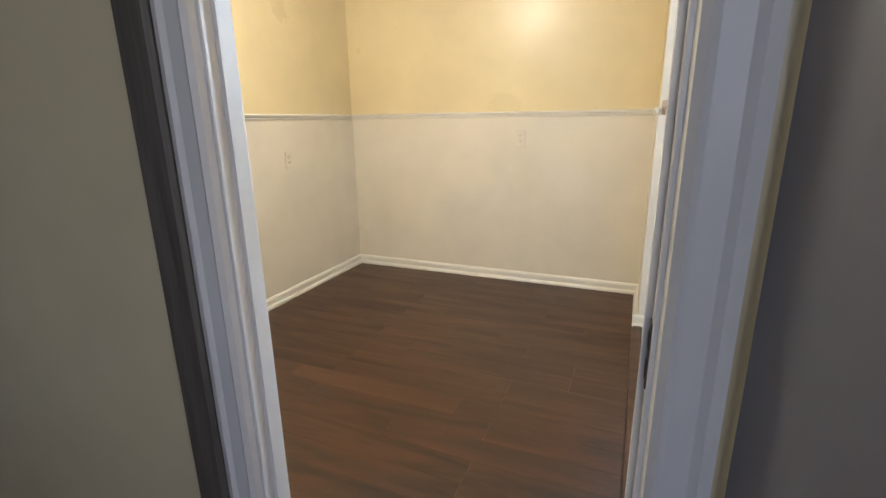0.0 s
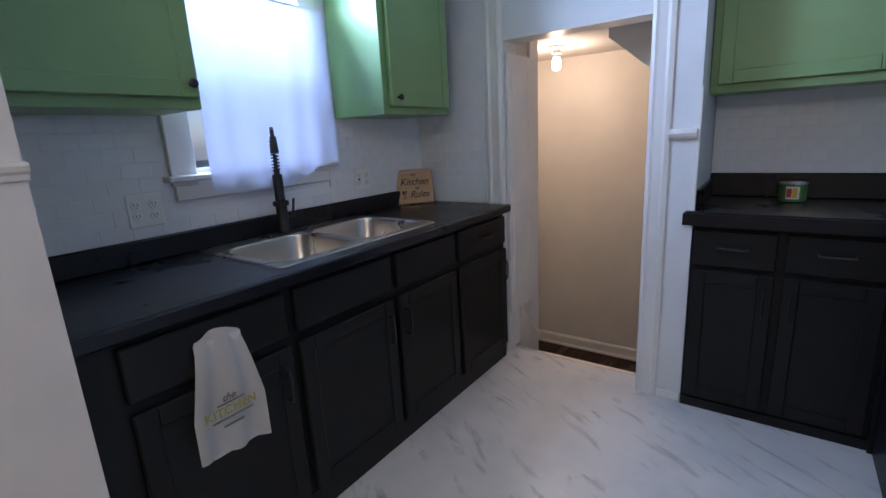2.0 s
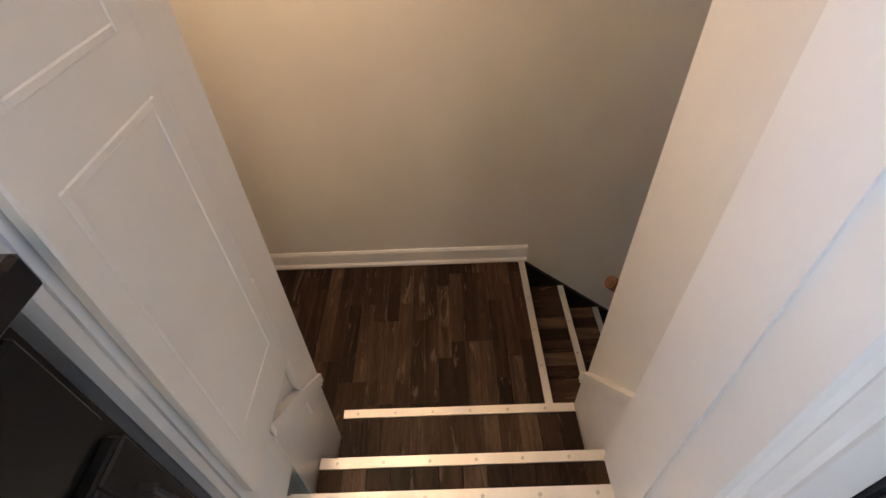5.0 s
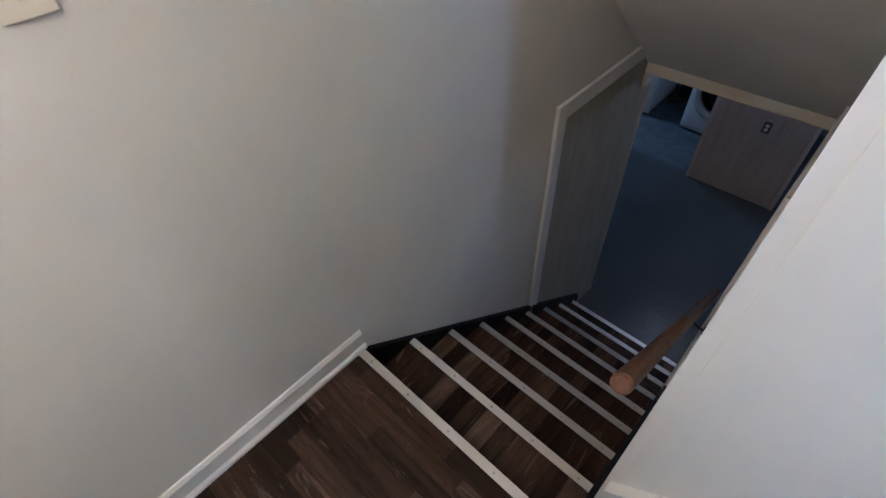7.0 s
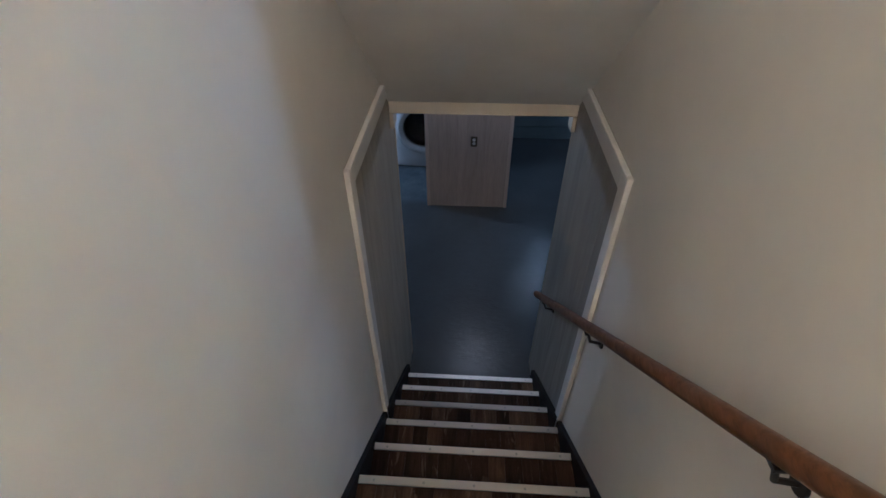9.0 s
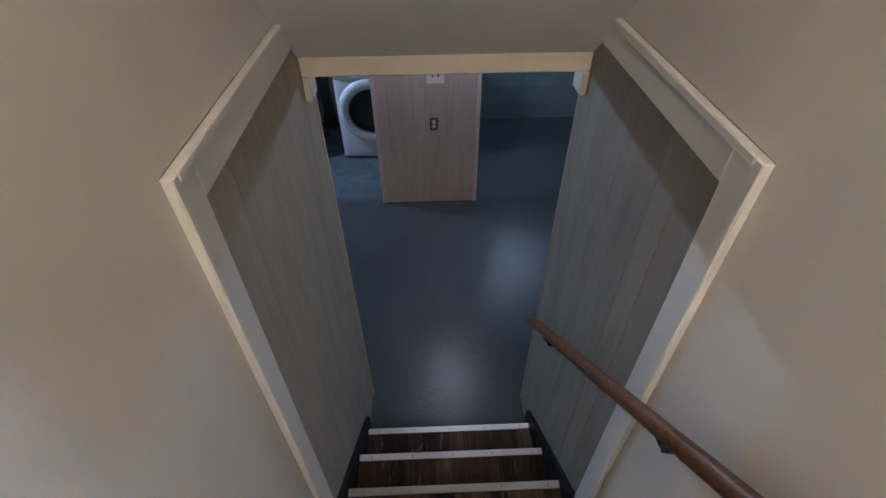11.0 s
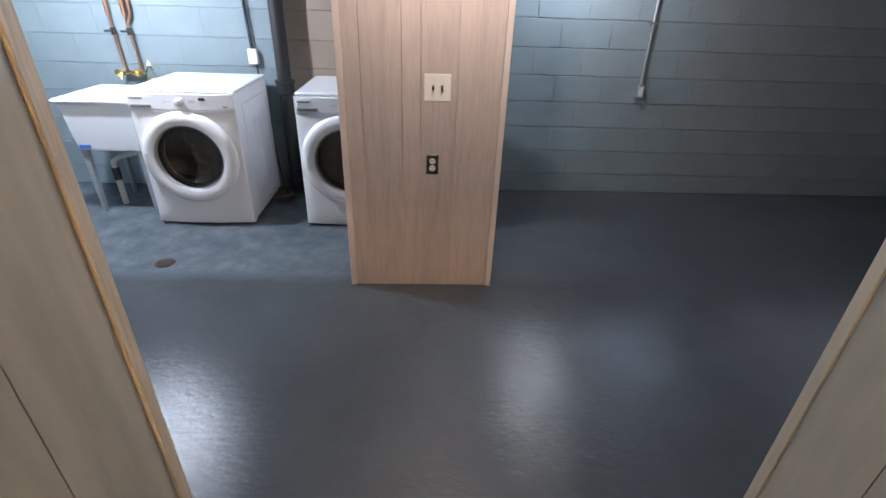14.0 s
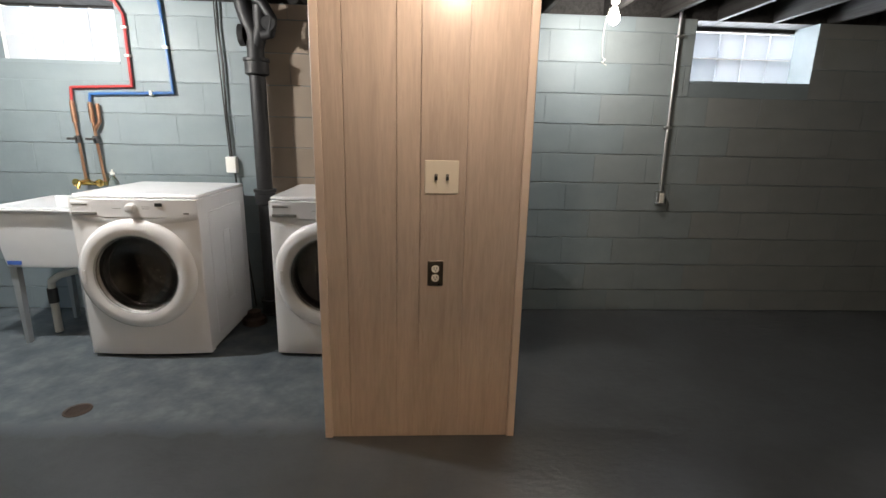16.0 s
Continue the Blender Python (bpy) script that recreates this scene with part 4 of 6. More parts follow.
def faucet():
    f = thing("faucet", "matt black spring neck kitchen faucet on the sink", "faucet")
    x, y, z = 1.628, 3.305, 0.9205
    ux, uy = -0.54, -0.84
    plate = boxes((x - 0.125, x + 0.125, y - 0.03, y + 0.03, z, z + 0.008))
    bmesh.ops.bevel(plate, geom=[e for e in plate.edges if abs(e.verts[0].co.z - e.verts[1].co.z) > 0.005], offset=0.028, segments=5, affect="EDGES")
    part("deck_plate", plate, M_IRONBLACK, f)
    bm = lathe(bmesh.new(), ((0.027, 0), (0.027, 0.012), (0.024, 0.02), (0.024, 0.115), (0.034, 0.118), (0.034, 0.136), (0.021, 0.140), (0.021, 0.250), (0.012, 0.256), (0.012, 0.275)), (x, y, z + 0.008), "Z", 20)
    part("body", bm, M_IRONBLACK, f, "", True)
    part("lever", tube(bmesh.new(), [(x + 0.02, y, z + 0.07), (x + 0.055, y, z + 0.075), (x + 0.065, y - 0.005, z + 0.15)], 0.006, 8), M_IRONBLACK, f, "", True)
    bm = bmesh.new()
    pts, n = [], 130
    for k in range(n):
        t = k / (n - 1)
        an = t * 10 * 2 * math.pi
        pts.append((x + 0.0155 * math.cos(an), y + 0.0155 * math.sin(an), z + 0.270 + 0.135 * t))
    for p, q in zip(pts, pts[1:]):
        cyl(bm, p, q, 0.0026, seg=5, caps=False)
    part("spring", bm, M_IRONBLACK, f)
    arc = [(x + ux * d, y + uy * d, z + h) for d, h in ((0, 0.25), (0, 0.412), (0.008, 0.438), (0.028, 0.450), (0.050, 0.440), (0.060, 0.415))]
    part("neck", tube(bmesh.new(), arc, 0.008, 10), M_IRONBLACK, f, "", True)
    a0, a1 = [(x + ux * d, y + uy * d, z + h) for d, h in ((0.060, 0.418), (0.066, 0.350))]
    part("spray_head", cyl(bmesh.new(), a0, a1, 0.013, 0.018), M_IRONBLACK, f, "", True)
    at_origin(f, (x, y, z))


faucet()


def wall_cabinet(x0, x1, y, depth, z0, z1, doors, knobs, label):
    cab = thing("wall_cabinet", label, "cabinet", group="green wall cabinets")
    part("body", boxes((x0, x1, y, y + depth, z0, z1, 0.002)), M_GREEN, cab)
    for (a, b), k in zip(doors, knobs):
        d = slab_door(a, b, z0 + 0.035, z1 - 0.03, y - 0.021, M_GREEN, cab, raised=0.055)
        bm = lathe(bmesh.new(), ((0.006, 0.0), (0.006, -0.012), (0.0135, -0.018), (0.0145, -0.025), (0.009, -0.029)), (k, y - 0.027, z0 + 0.075), "Y", 16)
        part("knob", bm, M_IRONBLACK, d, "round black knob", True)
    return cab


c = wall_cabinet(0.658, 1.235, 3.10, 0.295, 1.43, 2.30, [(0.675, 1.222)], [1.195], "green painted wall cabinet beside the sink window")
at_origin(c, (0.94, 3.25, 1.43))
c = wall_cabinet(2.07, 2.595, 3.058, 0.337, 1.415, 2.30, [(2.105, 2.565)], [2.145], "green painted wall cabinet between window and stair opening")
at_origin(c, (2.33, 3.25, 1.415))


# the corner counter: built facing -y, then turned to face -x
def corner_counter():
    group = "corner counter cabinets"
    out = []
    fx = 2.658
    for y0, y1, side in ((1.502, 1.832, 1), (1.160, 1.502, -1)):
        cab = thing("base_cabinet", "black painted base cabinet beside the stair opening", "cabinet", group=group)
        part("body", boxes((fx, 3.165, y0, y1, 0.045, 0.873)), M_BLACK, cab)
        part("toe_board", boxes((fx - 0.012, 3.165, y0, y1, 0.0, 0.045)), M_BLACK, cab)
        a, b = y0 + 0.018, y1 - 0.012
        part("drawer_front", boxes((fx - 0.022, fx, a, b, 0.694, 0.852, 0.005)), M_BLACK, cab)
        bow_handle((fx - 0.022, (a + b) / 2 - 0.055, 0.785), (fx - 0.022, (a + b) / 2 + 0.055, 0.785), (-0.026, 0, -0.004), 0.005, M_IRONBLACK, cab)
        door = part("door", boxes((fx - 0.018, fx, a, b, 0.062, 0.672, 0.004)), M_BLACK, cab)
        w = 0.055
        bm = boxes((fx - 0.024, fx - 0.017, a, a + w, 0.062, 0.672, 0.003), (fx - 0.024, fx - 0.017, b - w, b, 0.062, 0.672, 0.003), (fx - 0.024, fx - 0.017, a + w, b - w, 0.062, 0.062 + w, 0.003), (fx - 0.024, fx - 0.017, a + w, b - w, 0.672 - w, 0.672, 0.003))
        part("door_frame", bm, M_BLACK, door)
        hy = a + 0.03 if side > 0 else b - 0.03
        bow_handle((fx - 0.024, hy, 0.50), (fx - 0.024, hy, 0.61), (-0.028, 0, 0), 0.005, M_IRONBLACK, door)
        at_origin(cab, (2.92, (y0 + y1) / 2, 0))
    cab = thing("base_cabinet", "black painted return cabinet of the corner counter", "cabinet", group=group)
    part("body", boxes((1.95, fx - 0.03, 0.55, 1.13, 0.045, 0.873)), M_BLACK, cab)
    part("toe_board", boxes((1.95, fx - 0.03, 0.55, 1.142, 0.0, 0.045)), M_BLACK, cab)
    part("corner_filler", boxes((fx - 0.03, fx + 0.02, 1.10, 1.160, 0.0, 0.873)), M_BLACK, cab)
    part("drawer_front", boxes((2.00, 2.58, 1.13, 1.152, 0.694, 0.852, 0.005)), M_BLACK, cab)
    part("door", boxes((2.00, 2.58, 1.13, 1.152, 0.062, 0.672, 0.005)), M_BLACK, cab)
    at_origin(cab, (2.31, 0.85, 0))
    bm = prism(bmesh.new(), [(2.610, 1.868), (2.655, 1.868), (2.655, 1.832), (3.165, 1.832), (3.165, 0.50), (1.93, 0.50), (1.93, 1.115), (2.565, 1.115), (2.610, 1.16)], "z", 0.873, 0.932)
    bmesh.ops.bevel(bm, geom=[e for e in bm.edges if all(abs(v.co.z - 0.932) < 1e-4 for v in e.verts)], offset=0.008, segments=3, affect="EDGES")
    top = solid("worktop", "matt black laminate corner worktop with a worn end", "worktop", bm, M_COUNTER, True)
    part("back_edge", boxes((3.14, 3.168, 0.50, 1.832, 0.932, 1.048, 0.006), (2.672, 3.14, 1.818, 1.833, 0.932, 1.02, 0.004)), M_COUNTER, top)
    cab = thing("wall_cabinet", "green painted wall cabinet above the corner counter", "cabinet", group="green wall cabinets")
    part("body", boxes((2.87, 3.168, 0.60, 1.832, 1.42, 2.30, 0.002)), M_GREEN, cab)
    for a, b, k in ((1.215, 1.800, 1.25), (0.62, 1.195, 1.16)):
        d = part("door", boxes((2.850, 2.87, a, b, 1.458, 2.27, 0.004)), M_GREEN, cab)
        w = 0.055
        bm = boxes((2.844, 2.851, a, a + w, 1.458, 2.27, 0.003), (2.844, 2.851, b - w, b, 1.458, 2.27, 0.003), (2.844, 2.851, a + w, b - w, 1.458, 1.458 + w, 0.003), (2.844, 2.851, a + w, b - w, 2.27 - w, 2.27, 0.003))
        part("door_frame", bm, M_GREEN, d)
        bm = lathe(bmesh.new(), ((0.006, 0.0), (0.006, -0.012), (0.0135, -0.018), (0.0145, -0.025), (0.009, -0.029)), (2.844, k, 1.488), "X", 16)
        part("knob", bm, M_IRONBLACK, d, "round black knob", True)
    at_origin(cab, (3.02, 1.23, 1.44))


corner_counter()


# ---- kitchen window ----
win = thing("window_1", "white framed kitchen window behind a sheer half curtain", "window", (1.61, 3.45, 1.15))
win["kind"] = "structure"
bm = boxes((1.225, 1.325, 3.372, 3.40, 1.17, 2.33, 0.004), (1.895, 1.995, 3.372, 3.40, 1.17, 2.33, 0.004), (1.225, 1.995, 3.372, 3.40, 2.23, 2.33, 0.004))
part("window_casing", bm, M_TRIM, win)
part("window_sill", boxes((1.20, 2.02, 3.335, 3.44, 1.188, 1.212, 0.005), (1.235, 1.985, 3.378, 3.40, 1.115, 1.188, 0.004)), M_TRIM, win)
bm = boxes((1.30, 1.345, 3.44, 3.49, 1.178, 2.25), (1.875, 1.92, 3.44, 3.49, 1.178, 2.25), (1.345, 1.875, 3.44, 3.49, 1.178, 1.23), (1.345, 1.875, 3.44, 3.49, 2.20, 2.25), (1.345, 1.875, 3.445, 3.485, 1.70, 1.74))
part("window_frame", bm, M_TRIM, win)
for z0, z1 in ((1.23, 1.70), (1.74, 2.20)):
    p = part("pane", boxes((1.345, 1.875, 3.462, 3.466, z0, z1)), M_PANE, win)
    p.visible_shadow = False
at_origin(win, (1.61, 3.45, 1.15))


def curtain():
    bm = bmesh.new()
    nx, nz = 48, 30
    grid = []
    for j in range(nz + 1):
        row = []
        t = j / nz
        for i in range(nx + 1):
            s = i / nx
            low = 1.145 + 0.02 * math.sin(s * 9) - 0.045 * math.exp(-((s - 0.18) / 0.13) ** 2) + 0.15 * max(0, s - 0.58)
            z = 1.885 + (low - 1.885) * t
            x = 1.352 + 0.645 * s + 0.006 * math.sin(6 * t + 9 * s) * t
            y = 3.326 + 0.0045 * math.sin(s * 31 + 1.5 * t) * (0.3 + t) + 0.004 * math.sin(s * 13) - 0.010 * t
            row.append(bm.verts.new((x, y, z)))
        grid.append(row)
    for a, b in zip(grid, grid[1:]):
        for i in range(nx):
            bm.faces.new((a[i], a[i + 1], b[i + 1], b[i]))
    ext = bmesh.ops.solidify(bm, geom=list(bm.faces), thickness=0.0012)
    ob = solid("curtain", "sheer white half curtain hanging before the kitchen window", "curtain", bm, M_CURTAIN, True)
    part("rod", cyl(bmesh.new(), (1.30, 3.330, 1.888), (2.0, 3.330, 1.888), 0.005, seg=10), M_TRIM, ob)


curtain()


# ---- small kitchen things ----
def wall_plate(name, label, category, place, normal, w, h, mat, kind, face_mat=None):
    """A plate on a wall. normal: 'y-' faces -y, 'x-' faces -x, 'x+' and 'y+' the other ways."""
    turn = {"y-": 0, "x-": -90, "x+": 90, "y+": 180}[normal]
    root = thing(name, label, category)
    part("plate", boxes((-w / 2, w / 2, -0.006, 0, -h / 2, h / 2, 0.0025)), mat, root)
    if kind in ("duplex", "quad", "gfci"):
        cols = (-w / 4, w / 4) if kind != "duplex" else (0,)
        for cx in cols:
            for cz in (-0.02, 0.02):
                face = part("socket", lathe(bmesh.new(), ((0.0165, -0.006), (0.0165, -0.0085), (0.015, -0.009)), (cx, 0, cz), "Y", 16), face_mat or mat, root)
                part("slots", boxes((cx - 0.007, cx - 0.0045, -0.0098, -0.0088, cz - 0.001, cz + 0.008), (cx + 0.0045, cx + 0.007, -0.0098, -0.0088, cz - 0.001, cz + 0.008), (cx - 0.002, cx + 0.002, -0.0098, -0.0088, cz - 0.009, cz - 0.005)), M_SOCKET, face)
        if kind == "gfci":
            part("test_button", boxes((-w / 4 - 0.007, -w / 4 + 0.007, -0.0105, -0.008, -0.004, 0.004)), M_SOCKET, root, "small dark test button")
    elif kind == "toggle":
        part("toggle", boxes((-0.005, 0.005, -0.020, -0.004, 0.0, 0.012, 0.002)), mat, root)
        part("screws", boxes((-0.003, 0.003, -0.0075, -0.005, 0.028, 0.034), (-0.003, 0.003, -0.0075, -0.005, -0.034, -0.028)), M_GALV, root)
    elif kind == "double":
        for cx in (-0.023, 0.023):
            part("toggle", boxes((cx - 0.005, cx + 0.005, -0.019, -0.004, -0.011, 0.004, 0.002)), M_SOCKET if mat is M_PLASTIC_DIM else mat, root)
            part("slot", boxes((cx - 0.0065, cx + 0.0065, -0.0075, -0.005, -0.013, 0.013)), M_GREYINK, root)
    root.matrix_world = Matrix.Translation(place) @ pose(0, 0, 0, 0, 0, turn)
    return root


M_PLASTIC_DIM = paint("aged_white_plastic", (0.70, 0.66, 0.58), 0.35, 40, 0.04, 0.04)
wall_plate("outlet", "white four-socket outlet plate on the tiled wall", "outlet", (1.12, 3.39, 1.10), "y-", 0.118, 0.118, M_PLASTIC, "quad")
wall_plate("outlet", "white two-gang outlet plate with a dark test button", "outlet", (2.216, 3.39, 1.10), "y-", 0.118, 0.118, M_PLASTIC, "gfci")
wall_plate("outlet", "white outlet plate above the corner counter", "outlet", (3.16, 1.115, 1.25), "x-", 0.075, 0.118, M_PLASTIC, "duplex")
wall_plate("outlet", "cream outlet plate on the dining wainscot", "outlet", (-0.42, 3.289, 1.105), "y-", 0.072, 0.115, M_WAINSCOT, "duplex")
wall_plate("outlet", "cream outlet plate on the side wainscot", "outlet", (-1.871, 2.45, 0.99), "x+", 0.072, 0.115, M_WAINSCOT, "duplex")
wall_plate("light_switch", "cream double switch plate above the cap rail", "switch", (0.489, 0.985, 1.352), "x-", 0.115, 0.118, M_WAINSCOT, "double")
wall_plate("light_switch", "ivory light switch plate on the stair wall", "switch", (XL - 0.001, 2.31, 0.75), "x-", 0.075, 0.118, M_IVORY, "toggle")


def text_mesh(words, size, mat, parent, m, shear=0.0, name="lettering"):
    cu = bpy.data.curves.new(name, "FONT")
    cu.body, cu.size, cu.extrude, cu.align_x, cu.align_y, cu.shear = words, size, 0.0006, "CENTER", "CENTER", shear
    cu.offset = size * 0.012
    tmp = new("tmp", cu)
    me = bpy.data.meshes.new_from_object(tmp.evaluated_get(bpy.context.evaluated_depsgraph_get()))
    bpy.data.objects.remove(tmp)
    me.materials.clear()
    me.materials.append(mat)
    ob = new(name, me)
    ob.parent = parent
    ob.matrix_local = m
    return ob


def sign():
    s = thing("sign_board", "small bamboo board lettered my Kitchen my Rules leaning on the tile", "sign")
    bm = boxes((-0.112, 0.112, -0.012, 0, 0, 0.205, 0.005))
    board = part("board", bm, M_SIGNWOOD, s)
    def stand(x, z):
        return pose(x, -0.0128, z, 90)
    for words, size, x, z, sh in (("my", 0.028, -0.01, 0.172, 0.35), ("Kitchen", 0.056, -0.005, 0.130, 0.35), ("my", 0.024, 0.01, 0.092, 0.35), ("Rules", 0.054, 0.022, 0.055, 0.35)):
        text_mesh(words, size, M_INK, s, stand(x, z), sh)
    bm = boxes((-0.078, -0.074, -0.0135, -0.012, 0.03, 0.075), (-0.066, -0.062, -0.0135, -0.012, 0.03, 0.075), (-0.084, -0.069, -0.0135, -0.012, 0.062, 0.08), (-0.066, -0.056, -0.0135, -0.012, 0.066, 0.08))
    part("spoon_drawing", bm, M_INK, s)
    s.matrix_world = pose(2.578, 3.314, 0.915, -12, 0, -36)


sign()


def can():
    c = thing("tin_can", "short round tin with a bright fruit label on the worktop", "can")
    part("tin", lathe(bmesh.new(), ((0.040, 0), (0.051, 0.002), (0.0525, 0.008), (0.0525, 0.074), (0.055, 0.078), (0.055, 0.083), (0.049, 0.083), (0.048, 0.076)), (0, 0, 0), "Z", 32), M_LABELGREEN, c, "green label", True)
    part("rim", lathe(bmesh.new(), ((0.051, 0.0), (0.0557, 0.0), (0.0557, 0.006), (0.051, 0.006)), (0, 0, 0.0785), "Z", 32), M_CANTIN, c)
    for a0, a1, z0, z1, mat in ((150, 206, 0.014, 0.070, M_PLASTIC), (155, 175, 0.022, 0.062, M_LABELRED), (178, 198, 0.020, 0.064, M_LABELYELLOW)):
        bm = bmesh.new()
        r = 0.0531 if mat is M_PLASTIC else 0.0536
        lo = [bm.verts.new((r * math.cos(radians(a)), r * math.sin(radians(a)), z0)) for a in range(a0, a1 + 1, 4)]
        hi = [bm.verts.new((r * math.cos(radians(a)), r * math.sin(radians(a)), z1)) for a in range(a0, a1 + 1, 4)]
        for k in range(len(lo) - 1):
            bm.faces.new((lo[k], lo[k + 1], hi[k + 1], hi[k]))
        part("label_print", bm, mat, c)
    c.location = (3.035, 1.487, 0.9325)


can()


def towel():
    bm = bmesh.new()
    nx, nz = 16, 26
    grid = []
    for j in range(nz + 1):
        t = j / nz
        row = []
        for i in range(nx + 1):
            s = i / nx - 0.5
            w = 0.125 + 0.085 * min(1, t * 1.6)
            x = 0.982 + s * w - 0.01 * t
            z = 0.815 - 0.34 * t - 0.03 * (s + 0.5) * 0.6 * (t > 0.98) + 0.012 * math.cos(s * 5) * (1 - t)
            y = 2.745 - 0.010 * math.sin(s * 13 + t) * (0.4 + t) - 0.012 * math.sin(min(1, t * 3) * 1.57) + 0.012 * (1 - t) ** 3
            row.append(bm.verts.new((x, y, z)))
        grid.append(row)
    for a, b in zip(grid, grid[1:]):
        for i in range(nx):
            bm.faces.new((a[i], a[i + 1], b[i + 1], b[i]))
    bmesh.ops.solidify(bm, geom=list(bm.faces), thickness=0.004)
    ob = solid("towel", "white cotton kitchen towel with yellow print hung on the cabinet", "towel", bm, M_TOWEL, True)
    part("back_fold", boxes((0.915, 1.05, 2.752, 2.758, 0.452, 0.80, 0.002)), M_TOWEL, ob)
    for words, size, x, z, mat, sh in (("the", 0.030, 0.965, 0.640, M_GREYINK, 0.35), ("KITCHEN", 0.036, 0.968, 0.602, M_GOLDINK, 0.0)):
        text_mesh(words, size, mat, ob, pose(x, 2.7145, z, 90), sh)
    bm = boxes((0.93, 1.01, 2.7135, 2.7150, 0.622, 0.627), (0.91, 1.03, 2.7135, 2.7150, 0.578, 0.583), (0.94, 1.0, 2.7135, 2.7150, 0.556, 0.562))
    part("small_print", bm, M_GREYINK, ob)


towel()


# the narrow panelled door leaf fixed open beside the short steps
def passage_door():
    d = thing("panel_door", "white painted panelled door leaf folded back beside the steps", "door")
    part("leaf", boxes((2.76, 3.045, 2.778, 2.797, 0.245, 1.715, 0.003)), M_TRIM, d)
    for z0, z1 in ((0.36, 0.90), (0.98, 1.64)):
        bm = boxes((2.80, 2.812, 2.7755, 2.779, z0, z1, 0.002), (3.0, 3.012, 2.7755, 2.779, z0, z1, 0.002), (2.812, 3.0, 2.7755, 2.779, z0, z0 + 0.012, 0.002), (2.812, 3.0, 2.7755, 2.779, z1 - 0.012, z1, 0.002))
        part("panel_moulding", bm, M_TRIM, d)
    for z in (0.42, 1.02, 1.56):
        h = part("hinge", cyl(bmesh.new(), (3.052, 2.785, z), (3.052, 2.785, z + 0.085), 0.006, seg=10), M_TRIM, d)
    at_origin(d, (2.90, 2.80, 0.245))


passage_door()
structure("jamb_strip", boxes((3.06, 3.172, 2.79, 2.812, -0.05, 1.98, 0.004)), M_TRIM, "white painted jamb beside the folded door leaf", "trim")

# back door on the landing
d = thing("door_1", "white painted back door with brass locks on the landing", "door", (3.69, 3.40, LAND))
d["kind"] = "structure"
leaf = part("leaf", boxes((3.32, 4.062, 3.392, 3.436, LAND + 0.03, 1.43, 0.003)), M_TRIM, d)
for x0, x1 in ((3.42, 3.66), (3.74, 3.98)):
    for z0, z1 in ((-0.42, 0.12), (0.30, 1.30)):
        bm = boxes((x0, x0 + 0.014, 3.387, 3.393, z0, z1, 0.002), (x1 - 0.014, x1, 3.387, 3.393, z0, z1, 0.002), (x0 + 0.014, x1 - 0.014, 3.387, 3.393, z0, z0 + 0.014, 0.002), (x0 + 0.014, x1 - 0.014, 3.387, 3.393, z1 - 0.014, z1, 0.002))
        part("panel_moulding", bm, M_TRIM, leaf)
for z, prof, label in ((0.507, ((0.028, 0.0), (0.030, -0.006), (0.022, -0.010), (0.021, -0.028), (0.016, -0.030)), "brass deadbolt"),
                       (0.325, ((0.032, 0.0), (0.032, -0.006), (0.013, -0.010), (0.012, -0.030), (0.024, -0.040), (0.027, -0.055), (0.022, -0.068), (0.012, -0.070)), "brass door knob")):
    part("door_handle" if z < 0.4 else "deadbolt", lathe(bmesh.new(), prof, (3.995, 3.392, z), "Y", 24), M_BRASS, d, label, True)
part("lining", boxes((4.066, 4.085, 3.37, 3.46, LAND, 1.46), (3.30, 3.316, 3.37, 3.46, LAND, 1.46), (3.316, 4.066, 3.37, 3.46, 1.435, 1.46)), M_TRIM, d)
part("threshold", boxes((3.316, 4.066, 3.345, 3.40, LAND - 0.004, LAND + 0.022, 0.004)), M_TRIM, d, "white threshold strip")
at_origin(d, (3.69, 3.40, LAND))
bm = moulding([(4.075 + u * 1.3, 3.37 - v) for u, v in CASING], "z", LAND, 1.55)
structure("door_casing_3", bm, M_TRIM, "white moulded casing of the back door", "trim")

# landing light: porcelain lampholder with a bare spiral bulb
l = thing("ceiling_lamp", "bare bulb in a white porcelain ceiling holder", "lamp")
part("holder", lathe(bmesh.new(), ((0.060, 0.0), (0.060, -0.012), (0.045, -0.022), (0.034, -0.026), (0.030, -0.050), (0.022, -0.052)), (3.61, 2.853, 1.85), "Z", 28), M_PLASTIC, l, "", True)
part("collar", cyl(bmesh.new(), (3.61, 2.853, 1.80), (3.61, 2.853, 1.782), 0.018), M_BRASS, l, "", True)
b = part("bulb", lathe(bmesh.new(), ((0.018, 0.0), (0.026, -0.012), (0.030, -0.04), (0.030, -0.065), (0.024, -0.082), (0.008, -0.088)), (3.61, 2.853, 1.782), "Z", 24), M_BULB_WARM, l, "lit warm white bulb", True)
b.visible_shadow = False
at_origin(l, (3.61, 2.853, 1.85))

# dining ceiling light, a frosted bowl
l = thing("ceiling_lamp", "frosted glass bowl lamp on the dining room ceiling", "lamp")
part("base", lathe(bmesh.new(), ((0.075, 0.0), (0.075, -0.02), (0.06, -0.03)), (-0.8, 1.3, CEIL), "Z", 28), M_BRASS, l, "", True)
b = part("shade", lathe(bmesh.new(), ((0.06, -0.03), (0.13, -0.045), (0.15, -0.08), (0.12, -0.14), (0.05, -0.175), (0.01, -0.18)), (-0.8, 1.3, CEIL), "Z", 32), M_BULB_WARM, l, "frosted lit glass bowl", True)
b.visible_shadow = False
at_origin(l, (-0.8, 1.3, CEIL))

